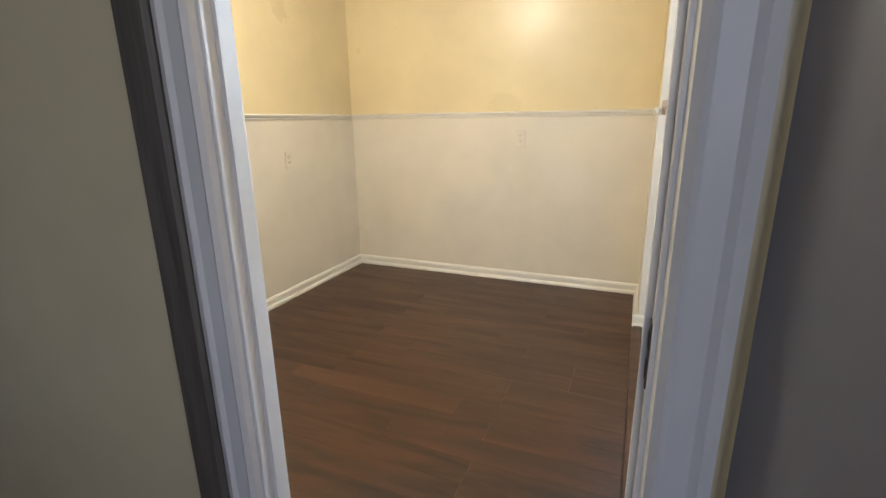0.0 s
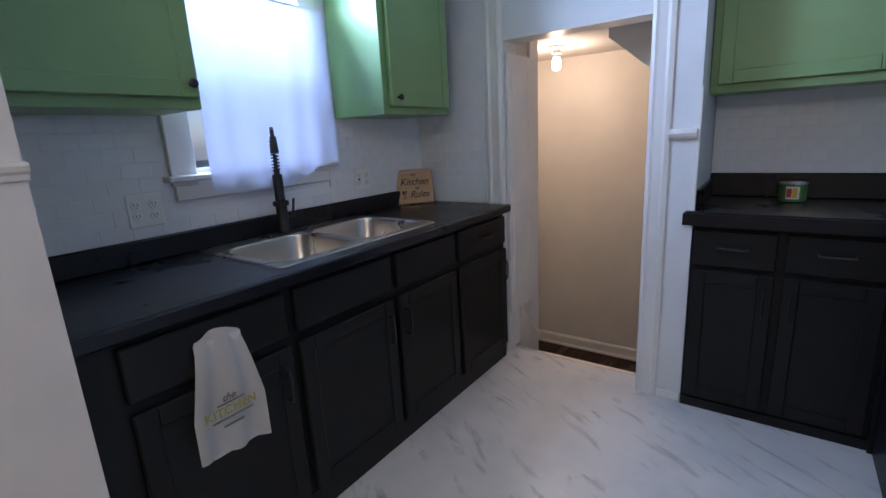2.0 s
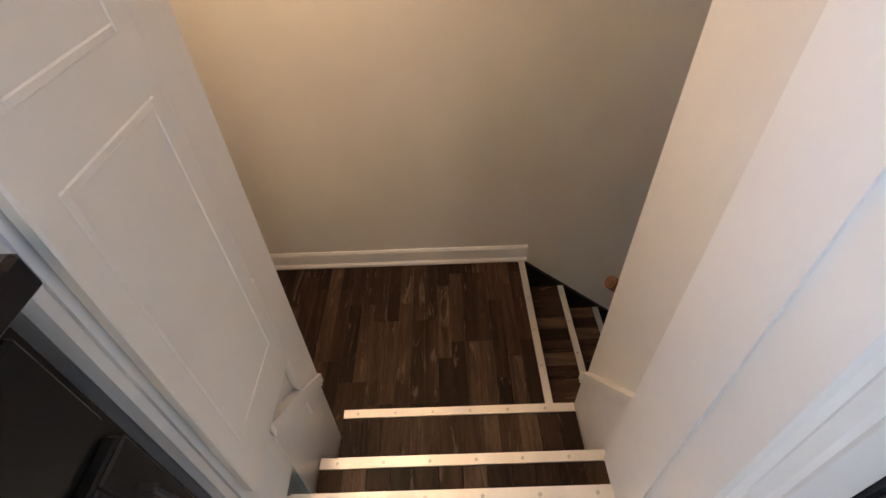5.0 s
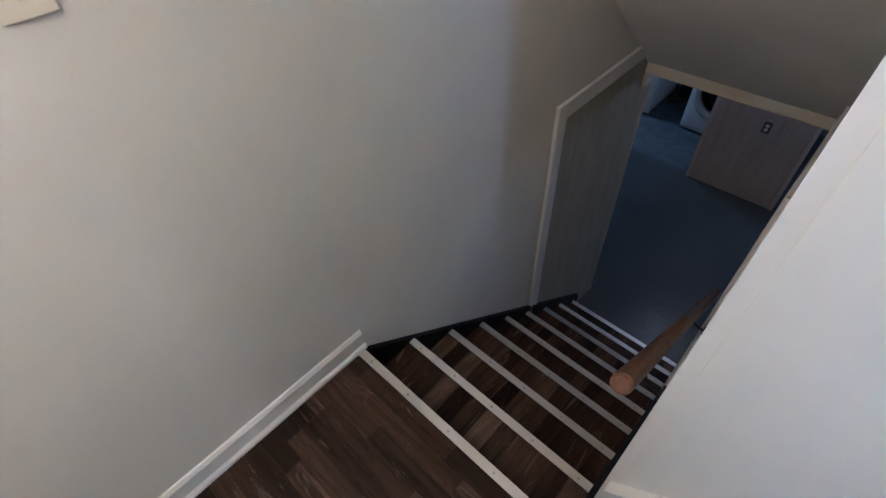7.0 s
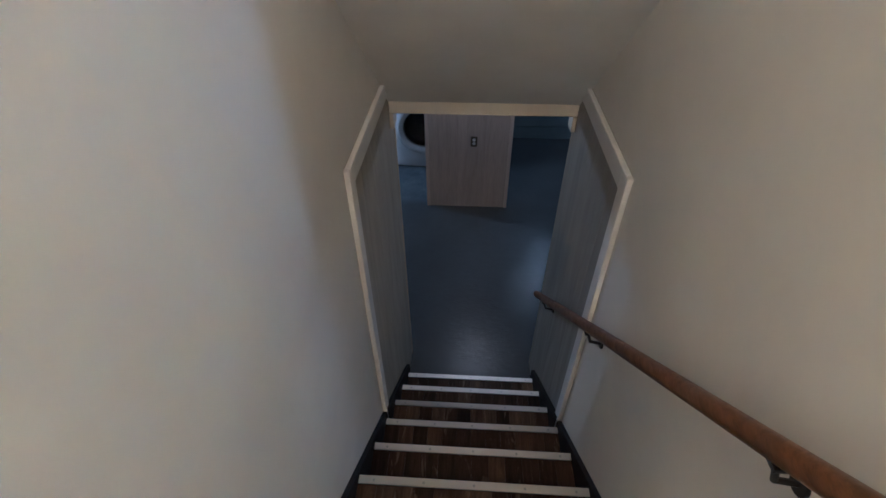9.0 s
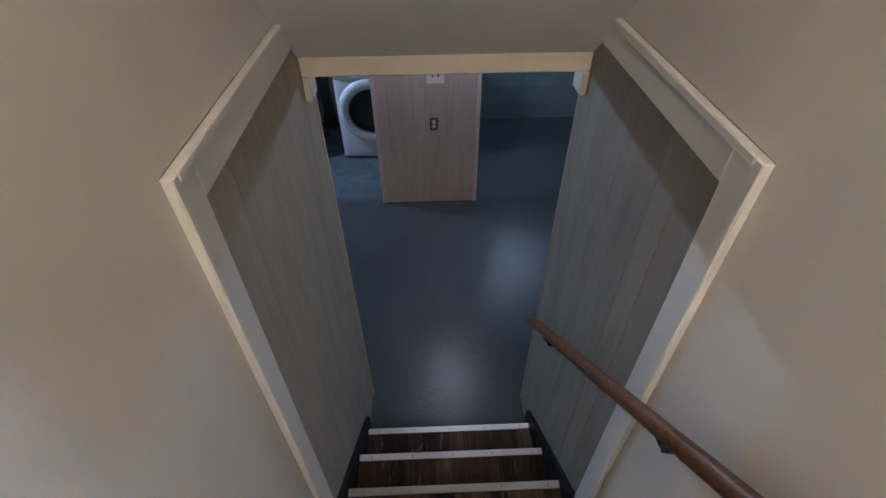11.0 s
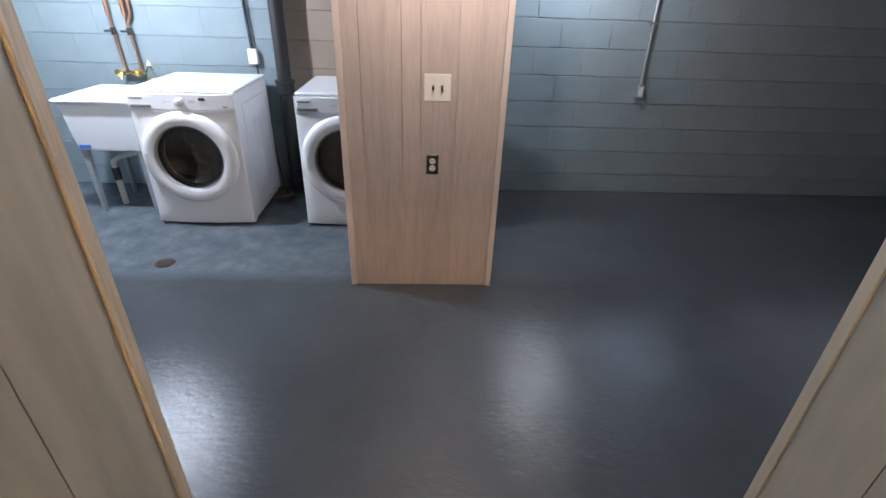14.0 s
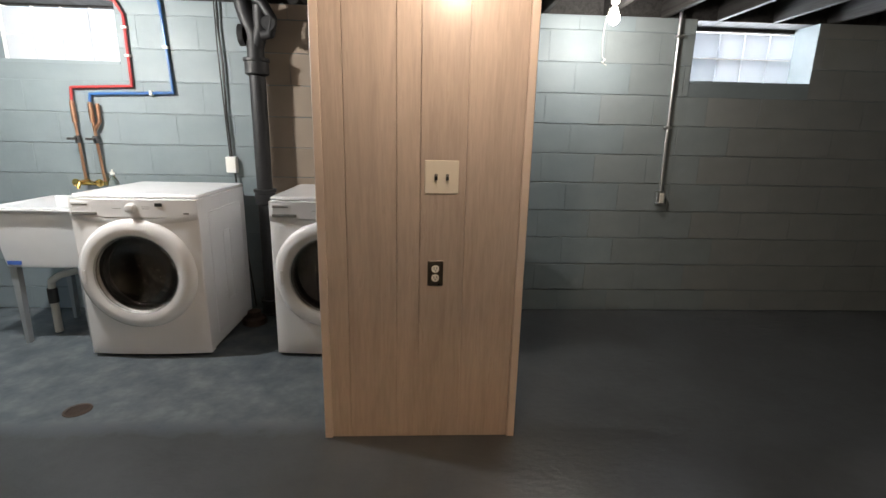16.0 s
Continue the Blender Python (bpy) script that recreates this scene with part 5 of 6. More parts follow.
# front room door leaf, open beside the doorway
d = thing("door_2", "grey painted flush door standing open beside the doorway", "door")
d["kind"] = "structure"
part("leaf", boxes((0, 0.036, -0.76, 0, 0.01, 2.05, 0.003)), M_HALL, d)
d.matrix_world = pose(0.556, 0.37, 0, 0, 0, 22)

# handrail
h = thing("handrail", "round brown wooden handrail on black wall brackets", "handrail")
A, B = Vector((XR + 0.061, 1.945, 0.150)), Vector((XR + 0.061, 0.005, -1.51))
bm = cyl(bmesh.new(), A, B, 0.0205, seg=18)
bmesh.ops.bevel(bm, geom=[e for f in bm.faces if len(f.verts) > 4 for e in f.edges], offset=0.006, segments=2, affect="EDGES")
part("rail", bm, M_RAIL, h, "", True)
for t in (0.095, 0.50, 0.88):
    p = A.lerp(B, t)
    bm = tube(bmesh.new(), [(XR + 0.004, p.y, p.z - 0.085), (XR + 0.045, p.y, p.z - 0.075), (XR + 0.062, p.y, p.z - 0.026)], 0.0055, 8)
    cyl(bm, (XR, p.y, p.z - 0.085), (XR + 0.006, p.y, p.z - 0.085), 0.019, seg=16)
    bx(bm, XR + 0.050, XR + 0.074, p.y - 0.014, p.y + 0.014, p.z - 0.029, p.z - 0.022, 0.002)
    part("bracket", bm, M_IRONBLACK, h, "black rail bracket", True)
at_origin(h, (XR, 1.03, -0.57))


# ---- laundry ----
def laundry_machine(label):
    """A front loading machine, its front at y = 0 facing +y, its base centre at the origin."""
    w, dpt, hgt = 0.343, 0.70, 0.965
    m = thing("washing_machine", label, "washing machine", group="laundry machines")
    bm = boxes((-w, w, -dpt, -0.03, 0.022, hgt - 0.012, 0.012))
    bmesh.ops.delete(bm, geom=[f for f in bm.faces if f.normal.y > 0.9], context="FACES")
    part("body", bm, M_ENAMEL, m, "", True)
    part("lid", boxes((-w, w, -dpt, -0.012, hgt - 0.022, hgt, 0.008)), M_ENAMEL, m)
    bm = bmesh.new()
    n = 24
    front = []
    for k in range(n + 1):
        s = -1 + 2 * k / n
        front.append((s * w, 0.012 + 0.020 * (1 - s * s)))
    hx, hz, hr, z0, z1 = 0.008, 0.517, 0.236, 0.022, 0.846
    turns = sorted([2 * math.pi * k / 60 for k in range(60)] + [math.atan2(zz - hz, xx - hx) % (2 * math.pi) for xx in (-w, w) for zz in (z0, z1)])
    rows = [[] for _ in range(7)]
    for an in turns:
        cx, cz = math.cos(an), math.sin(an)
        far = min(((w if cx > 0 else -w) - hx) / cx if abs(cx) > 1e-6 else 9, ((z1 if cz > 0 else z0) - hz) / cz if abs(cz) > 1e-6 else 9)
        for row, (f, back) in zip(rows, ((0, -0.03), (0, 0), (0.3, 0), (0.6, 0), (0.94, 0), (1, -0.006), (1, -0.06))):
            d = hr + f * (far - hr)
            px, pz = hx + cx * d, hz + cz * d
            row.append(bm.verts.new((px, 0.012 + 0.020 * (1 - (px / w) ** 2) + back, pz)))
    for p, q in zip(rows, rows[1:]):
        for k in range(len(turns)):
            bm.faces.new((p[k], p[(k + 1) % len(turns)], q[(k + 1) % len(turns)], q[k]))
    bmesh.ops.recalc_face_normals(bm, faces=bm.faces)
    part("front_panel", bm, M_ENAMEL, m, "", True)
    hub = (hx, 0, hz)
    part("gasket", lathe(bmesh.new(), ((0.238, 0.0), (0.215, 0.004), (0.205, -0.02), (0.212, -0.05), (0.222, -0.06)), hub, "Y", 40, False), M_GASKET, m, "dark rubber door seal", True)
    drum = part("drum", lathe(bmesh.new(), ((0.222, -0.06), (0.245, -0.07), (0.245, -0.42), (0.20, -0.44), (0.06, -0.43), (0.001, -0.43)), hub, "Y", 40, False), M_DRUM, m, "polished steel drum", True)
    for k in range(3):
        an = radians(100 + 120 * k)
        vane = cyl(bmesh.new(), (hx + 0.235 * math.cos(an), -0.09, hz + 0.235 * math.sin(an)), (hx + 0.235 * math.cos(an), -0.40, hz + 0.235 * math.sin(an)), 0.035, 0.025, seg=10)
        part("vane", vane, M_DRUM, drum, "", True)
    bm = bmesh.new()
    prism(bm, [(-w, -0.04)] + [(x, y + 0.004) for x, y in front] + [(w, -0.04)], "z", 0.845, hgt - 0.024)
    ctl = part("control_panel", bm, M_ENAMEL, m, "", True)
    bm = bmesh.new()
    cols = []
    for k in range(n + 1):
        s = -1 + 2 * k / n
        dip = 0.815 + 0.028 * s * s
        y = 0.012 + 0.020 * (1 - s * s) + 0.005
        cols.append([bm.verts.new((s * w, y - 0.03, dip + 0.03)), bm.verts.new((s * w, y, dip + 0.02)), bm.verts.new((s * w, y + 0.002, dip)), bm.verts.new((s * w, y - 0.004, dip - 0.012))])
    for a, b in zip(cols, cols[1:]):
        for j in range(3):
            bm.faces.new((a[j], b[j], b[j + 1], a[j + 1]))
    bmesh.ops.solidify(bm, geom=list(bm.faces), thickness=0.006)
    bmesh.ops.recalc_face_normals(bm, faces=bm.faces)
    part("brow_strip", bm, M_ENAMEL, m, "", True)
    part("dial", lathe(bmesh.new(), ((0.030, 0.0), (0.030, 0.008), (0.024, 0.012), (0.022, 0.030), (0.017, 0.033)), (0.0, 0.034, 0.895), "Y", 28), M_ENAMEL, ctl, "", True)
    part("display", boxes((-0.165, -0.125, 0.026, 0.0355, 0.905, 0.924, 0.001)), M_SOCKET, ctl, "small dark display")
    part("drawer", boxes((0.185, 0.325, 0.016, 0.028, 0.852, 0.93, 0.004)), M_ENAMEL, ctl)
    part("drawer_grip", boxes((0.188, 0.322, 0.026, 0.034, 0.855, 0.872, 0.003)), M_GREYINK, ctl)
    part("badge", boxes((0.235, 0.32, 0.0275, 0.0295, 0.908, 0.916)), M_GREYINK, ctl)
    for x0, x1, y0, y1, z0, z1 in ((-0.10, -0.055, 0.033, 0.0355, 0.892, 0.894), (-0.10, -0.055, 0.033, 0.0355, 0.902, 0.904), (0.055, 0.10, 0.033, 0.0355, 0.892, 0.894), (-0.30, -0.27, 0.022, 0.0245, 0.862, 0.870)):
        part("marking", boxes((x0, x1, y0, y1, z0, z1)), M_GREYINK, ctl)
    c = (0.008, 0, 0.517)
    ring = part("door", lathe(bmesh.new(), ((0.222, 0.026), (0.305, 0.012), (0.322, 0.026), (0.316, 0.046), (0.296, 0.062), (0.262, 0.067), (0.232, 0.058), (0.218, 0.036)), c, "Y", 56, False), M_ENAMEL, m, "white round door ring", True)
    bm = lathe(bmesh.new(), ((0.226, 0.050), (0.208, 0.040), (0.195, 0.012), (0.175, -0.012), (0.12, -0.034), (0.05, -0.045), (0.001, -0.046)), c, "Y", 48, False)
    bmesh.ops.solidify(bm, geom=list(bm.faces), thickness=0.005)
    pane = part("door_glass", bm, M_DARKGLASS, ring, "dark curved door glass", True)
    pane.visible_shadow = False
    part("glass_seal", lathe(bmesh.new(), ((0.220, 0.046), (0.230, 0.050), (0.234, 0.058), (0.226, 0.055)), c, "Y", 48, False), M_GALV, ring, "", True)
    part("door_grip", boxes((0.268, 0.292, 0.058, 0.070, 0.47, 0.55, 0.004)), M_ENAMEL, ring)
    part("plinth", boxes((-w + 0.01, w - 0.01, -dpt + 0.02, -0.01, 0.012, 0.03)), M_GASKET, m)
    for x in (-w + 0.05, w - 0.05):
        for y in (-0.06, -dpt + 0.06):
            part("foot", cyl(bmesh.new(), (x, y, 0), (x, y, 0.022), 0.022, seg=14), M_GASKET, m)
    for s in (-1, 1):
        a, b = sorted((s * w, s * (w + 0.003)))
        for y0, y1, z0, z1, t in ((-0.608, -0.112, 0.10, 0.858, 0.008), (-0.406, -0.294, 0.25, 0.706, 0.006)):
            bm = bmesh.new()
            flat, proud = (a, b) if s > 0 else (b, a)
            rings = [[bm.verts.new((x, y, z)) for y, z in ((y0 + i, z0 + i), (y1 - i, z0 + i), (y1 - i, z1 - i), (y0 + i, z1 - i))]
                     for x, i in ((flat, 0), (proud, t * 0.3), (proud, t * 0.7), (flat, t))]
            for p, q in zip(rings, rings[1:]):
                for k in range(4):
                    bm.faces.new((p[k], p[(k + 1) % 4], q[(k + 1) % 4], q[k]))
            bmesh.ops.recalc_face_normals(bm, faces=bm.faces)
            part("side_pressing", bm, M_ENAMEL, m)
    return m


washer = laundry_machine("white front loading washing machine with a dark round glass door")
washer.matrix_basis = pose(5.441, -2.995, FLOOR_B) @ Matrix.Scale(1.03, 4)
dryer = copy_thing(washer, pose(4.331, -2.995, FLOOR_B))
dryer["label"] = "white front loading dryer standing half behind the panelled stub wall"


def laundry_tub():
    t = thing("laundry_tub", "white plastic laundry tub on legs beside the washer", "sink")
    bm = bmesh.new()
    outer = ((6.405, 5.84, -3.10, -3.70, -1.512), (6.405, 5.84, -3.10, -3.70, -1.535), (6.375, 5.87, -3.125, -3.68, -1.542), (6.355, 5.89, -3.145, -3.66, -1.80), (6.345, 5.90, -3.155, -3.65, -1.89))
    inner = ((6.365, 5.88, -3.14, -3.665, -1.512), (6.33, 5.915, -3.17, -3.635, -1.84))
    rings = []
    for x0, x1, y0, y1, z in list(reversed(outer)) + list(inner):
        rings.append([bm.verts.new(p) for p in ((x0, y0, z), (x1, y0, z), (x1, y1, z), (x0, y1, z))])
    for a, b in zip(rings, rings[1:]):
        for k in range(4):
            bm.faces.new((a[k], a[(k + 1) % 4], b[(k + 1) % 4], b[k]))
    bm.faces.new(rings[0]), bm.faces.new(rings[-1])
    bmesh.ops.recalc_face_normals(bm, faces=bm.faces)
    bmesh.ops.bevel(bm, geom=[e for e in bm.edges], offset=0.008, segments=2, affect="EDGES")
    basin = part("basin", bm, M_TUB, t, "", True)
    part("sticker", boxes((6.25, 6.33, -3.150, -3.1435, -1.868, -1.845)), M_LABELBLUE, basin, "small blue sticker")
    for x in (6.325, 5.92):
        for y in (-3.19, -3.62):
            part("leg", prism(bmesh.new(), [(x - 0.022, -1.89), (x + 0.022, -1.89), (x + 0.010, FLOOR_B), (x - 0.010, FLOOR_B)], "y", y - 0.02, y + 0.02), M_TUBLEG_SHADED, t, "tapered leg greyed for the shade under the tub")
    part("trap", tube(bmesh.new(), [(6.02, -3.36, -1.89), (6.02, -3.36, -1.95), (6.20, -3.36, -2.00), (6.26, -3.36, -2.04), (6.265, -3.36, -2.10)], 0.021, 12), M_PVC, t, "white drain trap", True)
    part("coupling", cyl(bmesh.new(), (6.265, -3.36, -2.09), (6.265, -3.36, -2.19), 0.029, seg=16), M_GASKET, t, "black rubber coupling", True)
    part("standpipe", cyl(bmesh.new(), (6.265, -3.36, -2.18), (6.265, -3.36, FLOOR_B), 0.023, seg=14), M_PVC, t, "stained drain pipe", True)
    at_origin(t, (6.09, -3.44, FLOOR_B))


laundry_tub()
YW = -3.80

# supply pipes
p = thing("supply_pipe", "red water pipe running down the block wall to a copper valve", "pipe")
part("pipe", tube(bmesh.new(), [(6.02, YW + 0.03, -0.195), (5.86, YW + 0.03, -0.215), (5.815, YW + 0.02, -0.30), (5.815, YW + 0.02, -0.757), (6.225, YW + 0.02, -0.775), (6.228, YW + 0.03, -0.86)], 0.010, 10), M_RED, p, "red plastic pipe", True)
part("copper_stub", tube(bmesh.new(), [(6.228, YW + 0.03, -0.86), (6.222, YW + 0.035, -1.05), (6.205, YW + 0.04, -1.42)], 0.010, 10), M_COPPER, p, "aged copper pipe", True)
part("joint", cyl(bmesh.new(), (6.228, YW + 0.03, -0.87), (6.224, YW + 0.034, -1.01), 0.016, seg=14), M_COPPER, p, "", True)
bm = cyl(bmesh.new(), (6.222, YW + 0.036, -1.10), (6.216, YW + 0.038, -1.15), 0.020, seg=12)
cyl(bm, (6.218, YW + 0.03, -1.12), (6.218, YW + 0.10, -1.12), 0.008, seg=10)
bx(bm, 6.19, 6.25, YW + 0.095, YW + 0.108, -1.128, -1.112, 0.003)
part("valve", bm, M_GASKET, p, "dark shut-off valve")
for z in (-0.38, -0.56):
    part("clip", boxes((5.797, 5.833, YW + 0.004, YW + 0.036, z - 0.008, z + 0.008, 0.003)), M_PLASTIC, p, "white pipe clip")
at_origin(p, (6.02, YW, -0.8))
p = thing("supply_pipe", "blue water pipe running down the block wall to a copper valve", "pipe")
part("pipe", tube(bmesh.new(), [(5.585, YW + 0.03, -0.04), (5.565, YW + 0.02, -0.30), (5.540, YW + 0.02, -0.795), (6.105, YW + 0.02, -0.815), (6.108, YW + 0.03, -0.87)], 0.010, 10), M_BLUE, p, "blue plastic pipe", True)
part("copper_stub", tube(bmesh.new(), [(6.108, YW + 0.03, -0.87), (6.100, YW + 0.035, -1.05), (6.075, YW + 0.04, -1.42)], 0.010, 10), M_COPPER, p, "aged copper pipe", True)
part("joint", cyl(bmesh.new(), (6.108, YW + 0.03, -0.88), (6.104, YW + 0.034, -1.01), 0.016, seg=14), M_COPPER, p, "", True)
part("side_stub", tube(bmesh.new(), [(6.06, YW + 0.03, -0.88), (6.06, YW + 0.03, -1.0), (6.098, YW + 0.035, -1.06)], 0.013, 10), M_COPPER, p, "short copper branch", True)
bm = cyl(bmesh.new(), (6.099, YW + 0.036, -1.10), (6.094, YW + 0.038, -1.15), 0.020, seg=12)
cyl(bm, (6.096, YW + 0.03, -1.12), (6.096, YW + 0.10, -1.12), 0.008, seg=10)
bx(bm, 6.068, 6.128, YW + 0.095, YW + 0.108, -1.128, -1.112, 0.003)
part("valve", bm, M_GASKET, p, "dark shut-off valve")
for x, z in ((5.555, -0.50),):
    part("clip", boxes((x - 0.018, x + 0.018, YW + 0.004, YW + 0.036, z - 0.008, z + 0.008, 0.003)), M_PLASTIC, p, "white pipe clip")
part("clip", boxes((5.68, 5.70, YW + 0.004, YW + 0.036, -0.82, -0.785, 0.003)), M_PLASTIC, p, "white pipe clip")
at_origin(p, (5.8, YW, -0.8))

# brass mixer of the tub
f = thing("faucet", "brass wall faucet above the laundry tub", "faucet")
part("body", tube(bmesh.new(), [(6.235, YW + 0.05, -1.43), (6.055, YW + 0.05, -1.43)], 0.016, 12), M_BRASS, f, "", True)
part("spout", tube(bmesh.new(), [(6.145, YW + 0.05, -1.43), (6.145, YW + 0.12, -1.40), (6.145, YW + 0.20, -1.41), (6.145, YW + 0.22, -1.45)], 0.011, 10), M_BRASS, f, "", True)
for x in (6.225, 6.065):
    bm = cyl(bmesh.new(), (x, YW + 0.05, -1.43), (x, YW + 0.11, -1.42), 0.012, seg=12)
    lathe(bm, ((0.010, 0.0), (0.026, 0.004), (0.028, 0.012), (0.012, 0.016)), (x, YW + 0.105, -1.42), "Y", 14)
    part("tap", bm, M_BRASS, f, "brass tap handle", True)
part("inlet", boxes((6.19, 6.222, YW, YW + 0.05, -1.442, -1.418, 0.003), (6.06, 6.092, YW, YW + 0.05, -1.442, -1.418, 0.003)), M_BRASS, f)
at_origin(f, (6.145, YW, -1.43))

# soap bottle on the tub's rear ledge
s = thing("soap_bottle", "clear dish soap bottle with yellow soap behind the washer", "bottle")
part("bottle", lathe(bmesh.new(), ((0.030, 0), (0.034, 0.01), (0.034, 0.09), (0.026, 0.12), (0.013, 0.14), (0.013, 0.152)), (0, 0, 0), "Z", 24), M_BOTTLE, s, "", True)
part("soap", lathe(bmesh.new(), ((0.026, 0.004), (0.030, 0.012), (0.030, 0.055), (0.001, 0.055)), (0, 0, 0), "Z", 20), M_SOAP, s, "yellow liquid soap", True)
part("cap", lathe(bmesh.new(), ((0.016, 0.152), (0.016, 0.168), (0.007, 0.172), (0.006, 0.188)), (0, 0, 0), "Z", 16), M_PLASTIC, s, "white cap", True)
s.location = (5.97, -3.683, -1.5115)

# cast iron stack with its wye and trap
st = thing("soil_stack", "dark painted cast iron soil stack with a side branch", "pipe")
X, Y = 4.93, -3.70
part("pipe", cyl(bmesh.new(), (X, Y, FLOOR_B), (X, Y, -0.60), 0.054, seg=24), M_CAST, st, "", True)
for z, r in ((-1.50, 0.070), (-0.62, 0.078), (-2.33, 0.072)):
    part("hub", lathe(bmesh.new(), ((r - 0.016, -0.055), (r, -0.045), (r, 0.03), (r + 0.008, 0.035), (r + 0.008, 0.055), (r - 0.02, 0.055)), (X, Y, z), "Z", 24), M_CAST, st, "", True)
part("upper_bend", tube(bmesh.new(), [(X, Y, -0.60), (X, Y, -0.42), (X + 0.05, Y, -0.28), (X + 0.10, Y, -0.05)], 0.056, 16), M_CAST, st, "", True)
part("branch", tube(bmesh.new(), [(X, Y, -0.52), (X - 0.05, Y + 0.02, -0.38), (X - 0.06, Y + 0.04, -0.24)], 0.048, 14), M_CAST, st, "", True)
part("trap_bend", tube(bmesh.new(), [(X - 0.03, Y + 0.05, -0.20), (X - 0.09, Y + 0.07, -0.24), (X - 0.145, Y + 0.08, -0.33), (X - 0.125, Y + 0.08, -0.42), (X - 0.07, Y + 0.07, -0.43)], 0.032, 12), M_CAST, st, "", True)
bm = lathe(bmesh.new(), ((0.020, -0.02), (0.046, -0.02), (0.046, 0.02), (0.020, 0.02)), (X - 0.125, Y + 0.09, -0.36), "Y", 20)
part("cleanout", bm, M_CAST, st, "", True)
bm = lathe(bmesh.new(), ((0.030, -0.02), (0.066, -0.015), (0.070, 0.02), (0.040, 0.03)), (X + 0.075, Y, -0.42), "X", 20)
part("side_hub", bm, M_CAST, st, "", True)
at_origin(st, (X, Y, FLOOR_B))

# rusty floor cleanout and rags behind the machines
bm = lathe(bmesh.new(), ((0.07, 0), (0.085, 0.01), (0.08, 0.05), (0.05, 0.06), (0.045, 0.10), (0.01, 0.11)), (5.0, -3.50, FLOOR_B), "Z", 20)
solid("floor_cleanout", "rusty iron cleanout cap on the cellar floor", "pipe cap", bm, M_RUST, True)

# cable run and white junction box
c = thing("junction_box", "white plastic junction box with a black cable on the block wall", "outlet box")
part("box", boxes((5.14, 5.215, YW, YW + 0.045, -1.34, -1.225, 0.005)), M_PLASTIC, c)
part("cable", tube(bmesh.new(), [(5.19, YW + 0.02, -0.02), (5.20, YW + 0.022, -0.35), (5.185, YW + 0.018, -0.60), (5.19, YW + 0.02, -0.9), (5.175, YW + 0.02, -1.225)], 0.007, 8), M_CABLE, c, "black cable", True)
part("cable", tube(bmesh.new(), [(5.215, YW + 0.015, -0.02), (5.215, YW + 0.016, -0.5), (5.20, YW + 0.014, -1.0), (5.19, YW + 0.016, -1.225)], 0.0045, 8), M_CABLE, c, "black cable", True)
part("cord", tube(bmesh.new(), [(5.16, YW + 0.03, -1.34), (5.14, YW + 0.03, -1.6), (5.10, YW + 0.05, -2.0), (5.06, YW + 0.08, -2.35)], 0.006, 8), M_CABLE, c, "black power cord", True)
at_origin(c, (5.18, YW, -1.34))

# conduit and outlet box
c = thing("conduit", "galvanised conduit down to a small outlet box on the wall", "conduit")
part("tube", cyl(bmesh.new(), (1.985, YW + 0.018, -0.05), (1.968, YW + 0.018, -1.42), 0.012, seg=14), M_GALV, c, "", True)
part("outlet_box", boxes((1.935, 2.0, YW, YW + 0.045, -1.525, -1.42, 0.005)), M_GALV, c, "metal outlet box")
part("socket_face", boxes((1.95, 1.985, YW + 0.045, YW + 0.05, -1.51, -1.435, 0.002)), M_PLASTIC_DIM, c, "pale socket face")
for z in (-0.32, -0.95):
    part("strap", boxes((1.95, 2.005, YW, YW + 0.033, z - 0.01, z + 0.01, 0.003)), M_GALV, c)
at_origin(c, (1.97, YW, -1.42))

# bare bulb with a pull cord
l = thing("ceiling_lamp", "bare lit bulb with a knotted pull cord under the joists", "lamp")
BX, BY, BZ = 2.65, -3.30, -0.33
part("holder", lathe(bmesh.new(), ((0.05, 0.0), (0.05, -0.012), (0.028, -0.024), (0.024, -0.048), (0.018, -0.050)), (BX, BY, TOP - 0.0), "Z", 24), M_PLASTIC, l, "", True)
b = part("bulb", lathe(bmesh.new(), ((0.014, 0.065), (0.020, 0.045), (0.031, 0.012), (0.032, -0.008), (0.022, -0.028), (0.004, -0.035)), (BX, BY, BZ), "Z", 24), M_BULB_COOL, l, "lit white bulb", True)
b.visible_shadow = False
part("mount_board", boxes((BX - 0.13, BX + 0.36, BY - 0.05, BY + 0.05, TOP - 0.003, TOP + 0.003)), M_JOIST, l)
part("pull_cord", tube(bmesh.new(), [(BX + 0.03, BY, BZ + 0.06), (BX + 0.05, BY, BZ - 0.02), (BX + 0.058, BY, BZ - 0.13), (BX + 0.05, BY, BZ - 0.22), (BX + 0.03, BY, BZ - 0.235), (BX + 0.05, BY, BZ - 0.25), (BX + 0.02, BY, BZ - 0.265)], 0.0028, 6), M_PLASTIC, l, "white pull cord")
at_origin(l, (BX, BY, TOP))


def plain_bulb(label, x, y, z, mat, tint):
    lamp = thing("ceiling_lamp", label, "lamp")
    part("holder", lathe(bmesh.new(), ((0.05, 0.0), (0.05, -0.015), (0.028, -0.03), (0.024, -0.055), (0.018, -0.060)), (x, y, TOP), "Z", 24), M_PLASTIC, lamp, "", True)
    bulb = part("bulb", lathe(bmesh.new(), ((0.014, 0.060), (0.020, 0.045), (0.031, 0.012), (0.032, -0.008), (0.022, -0.028), (0.004, -0.035)), (x, y, z), "Z", 24), mat, lamp, tint, True)
    bulb.visible_shadow = False
    at_origin(lamp, (x, y, TOP))


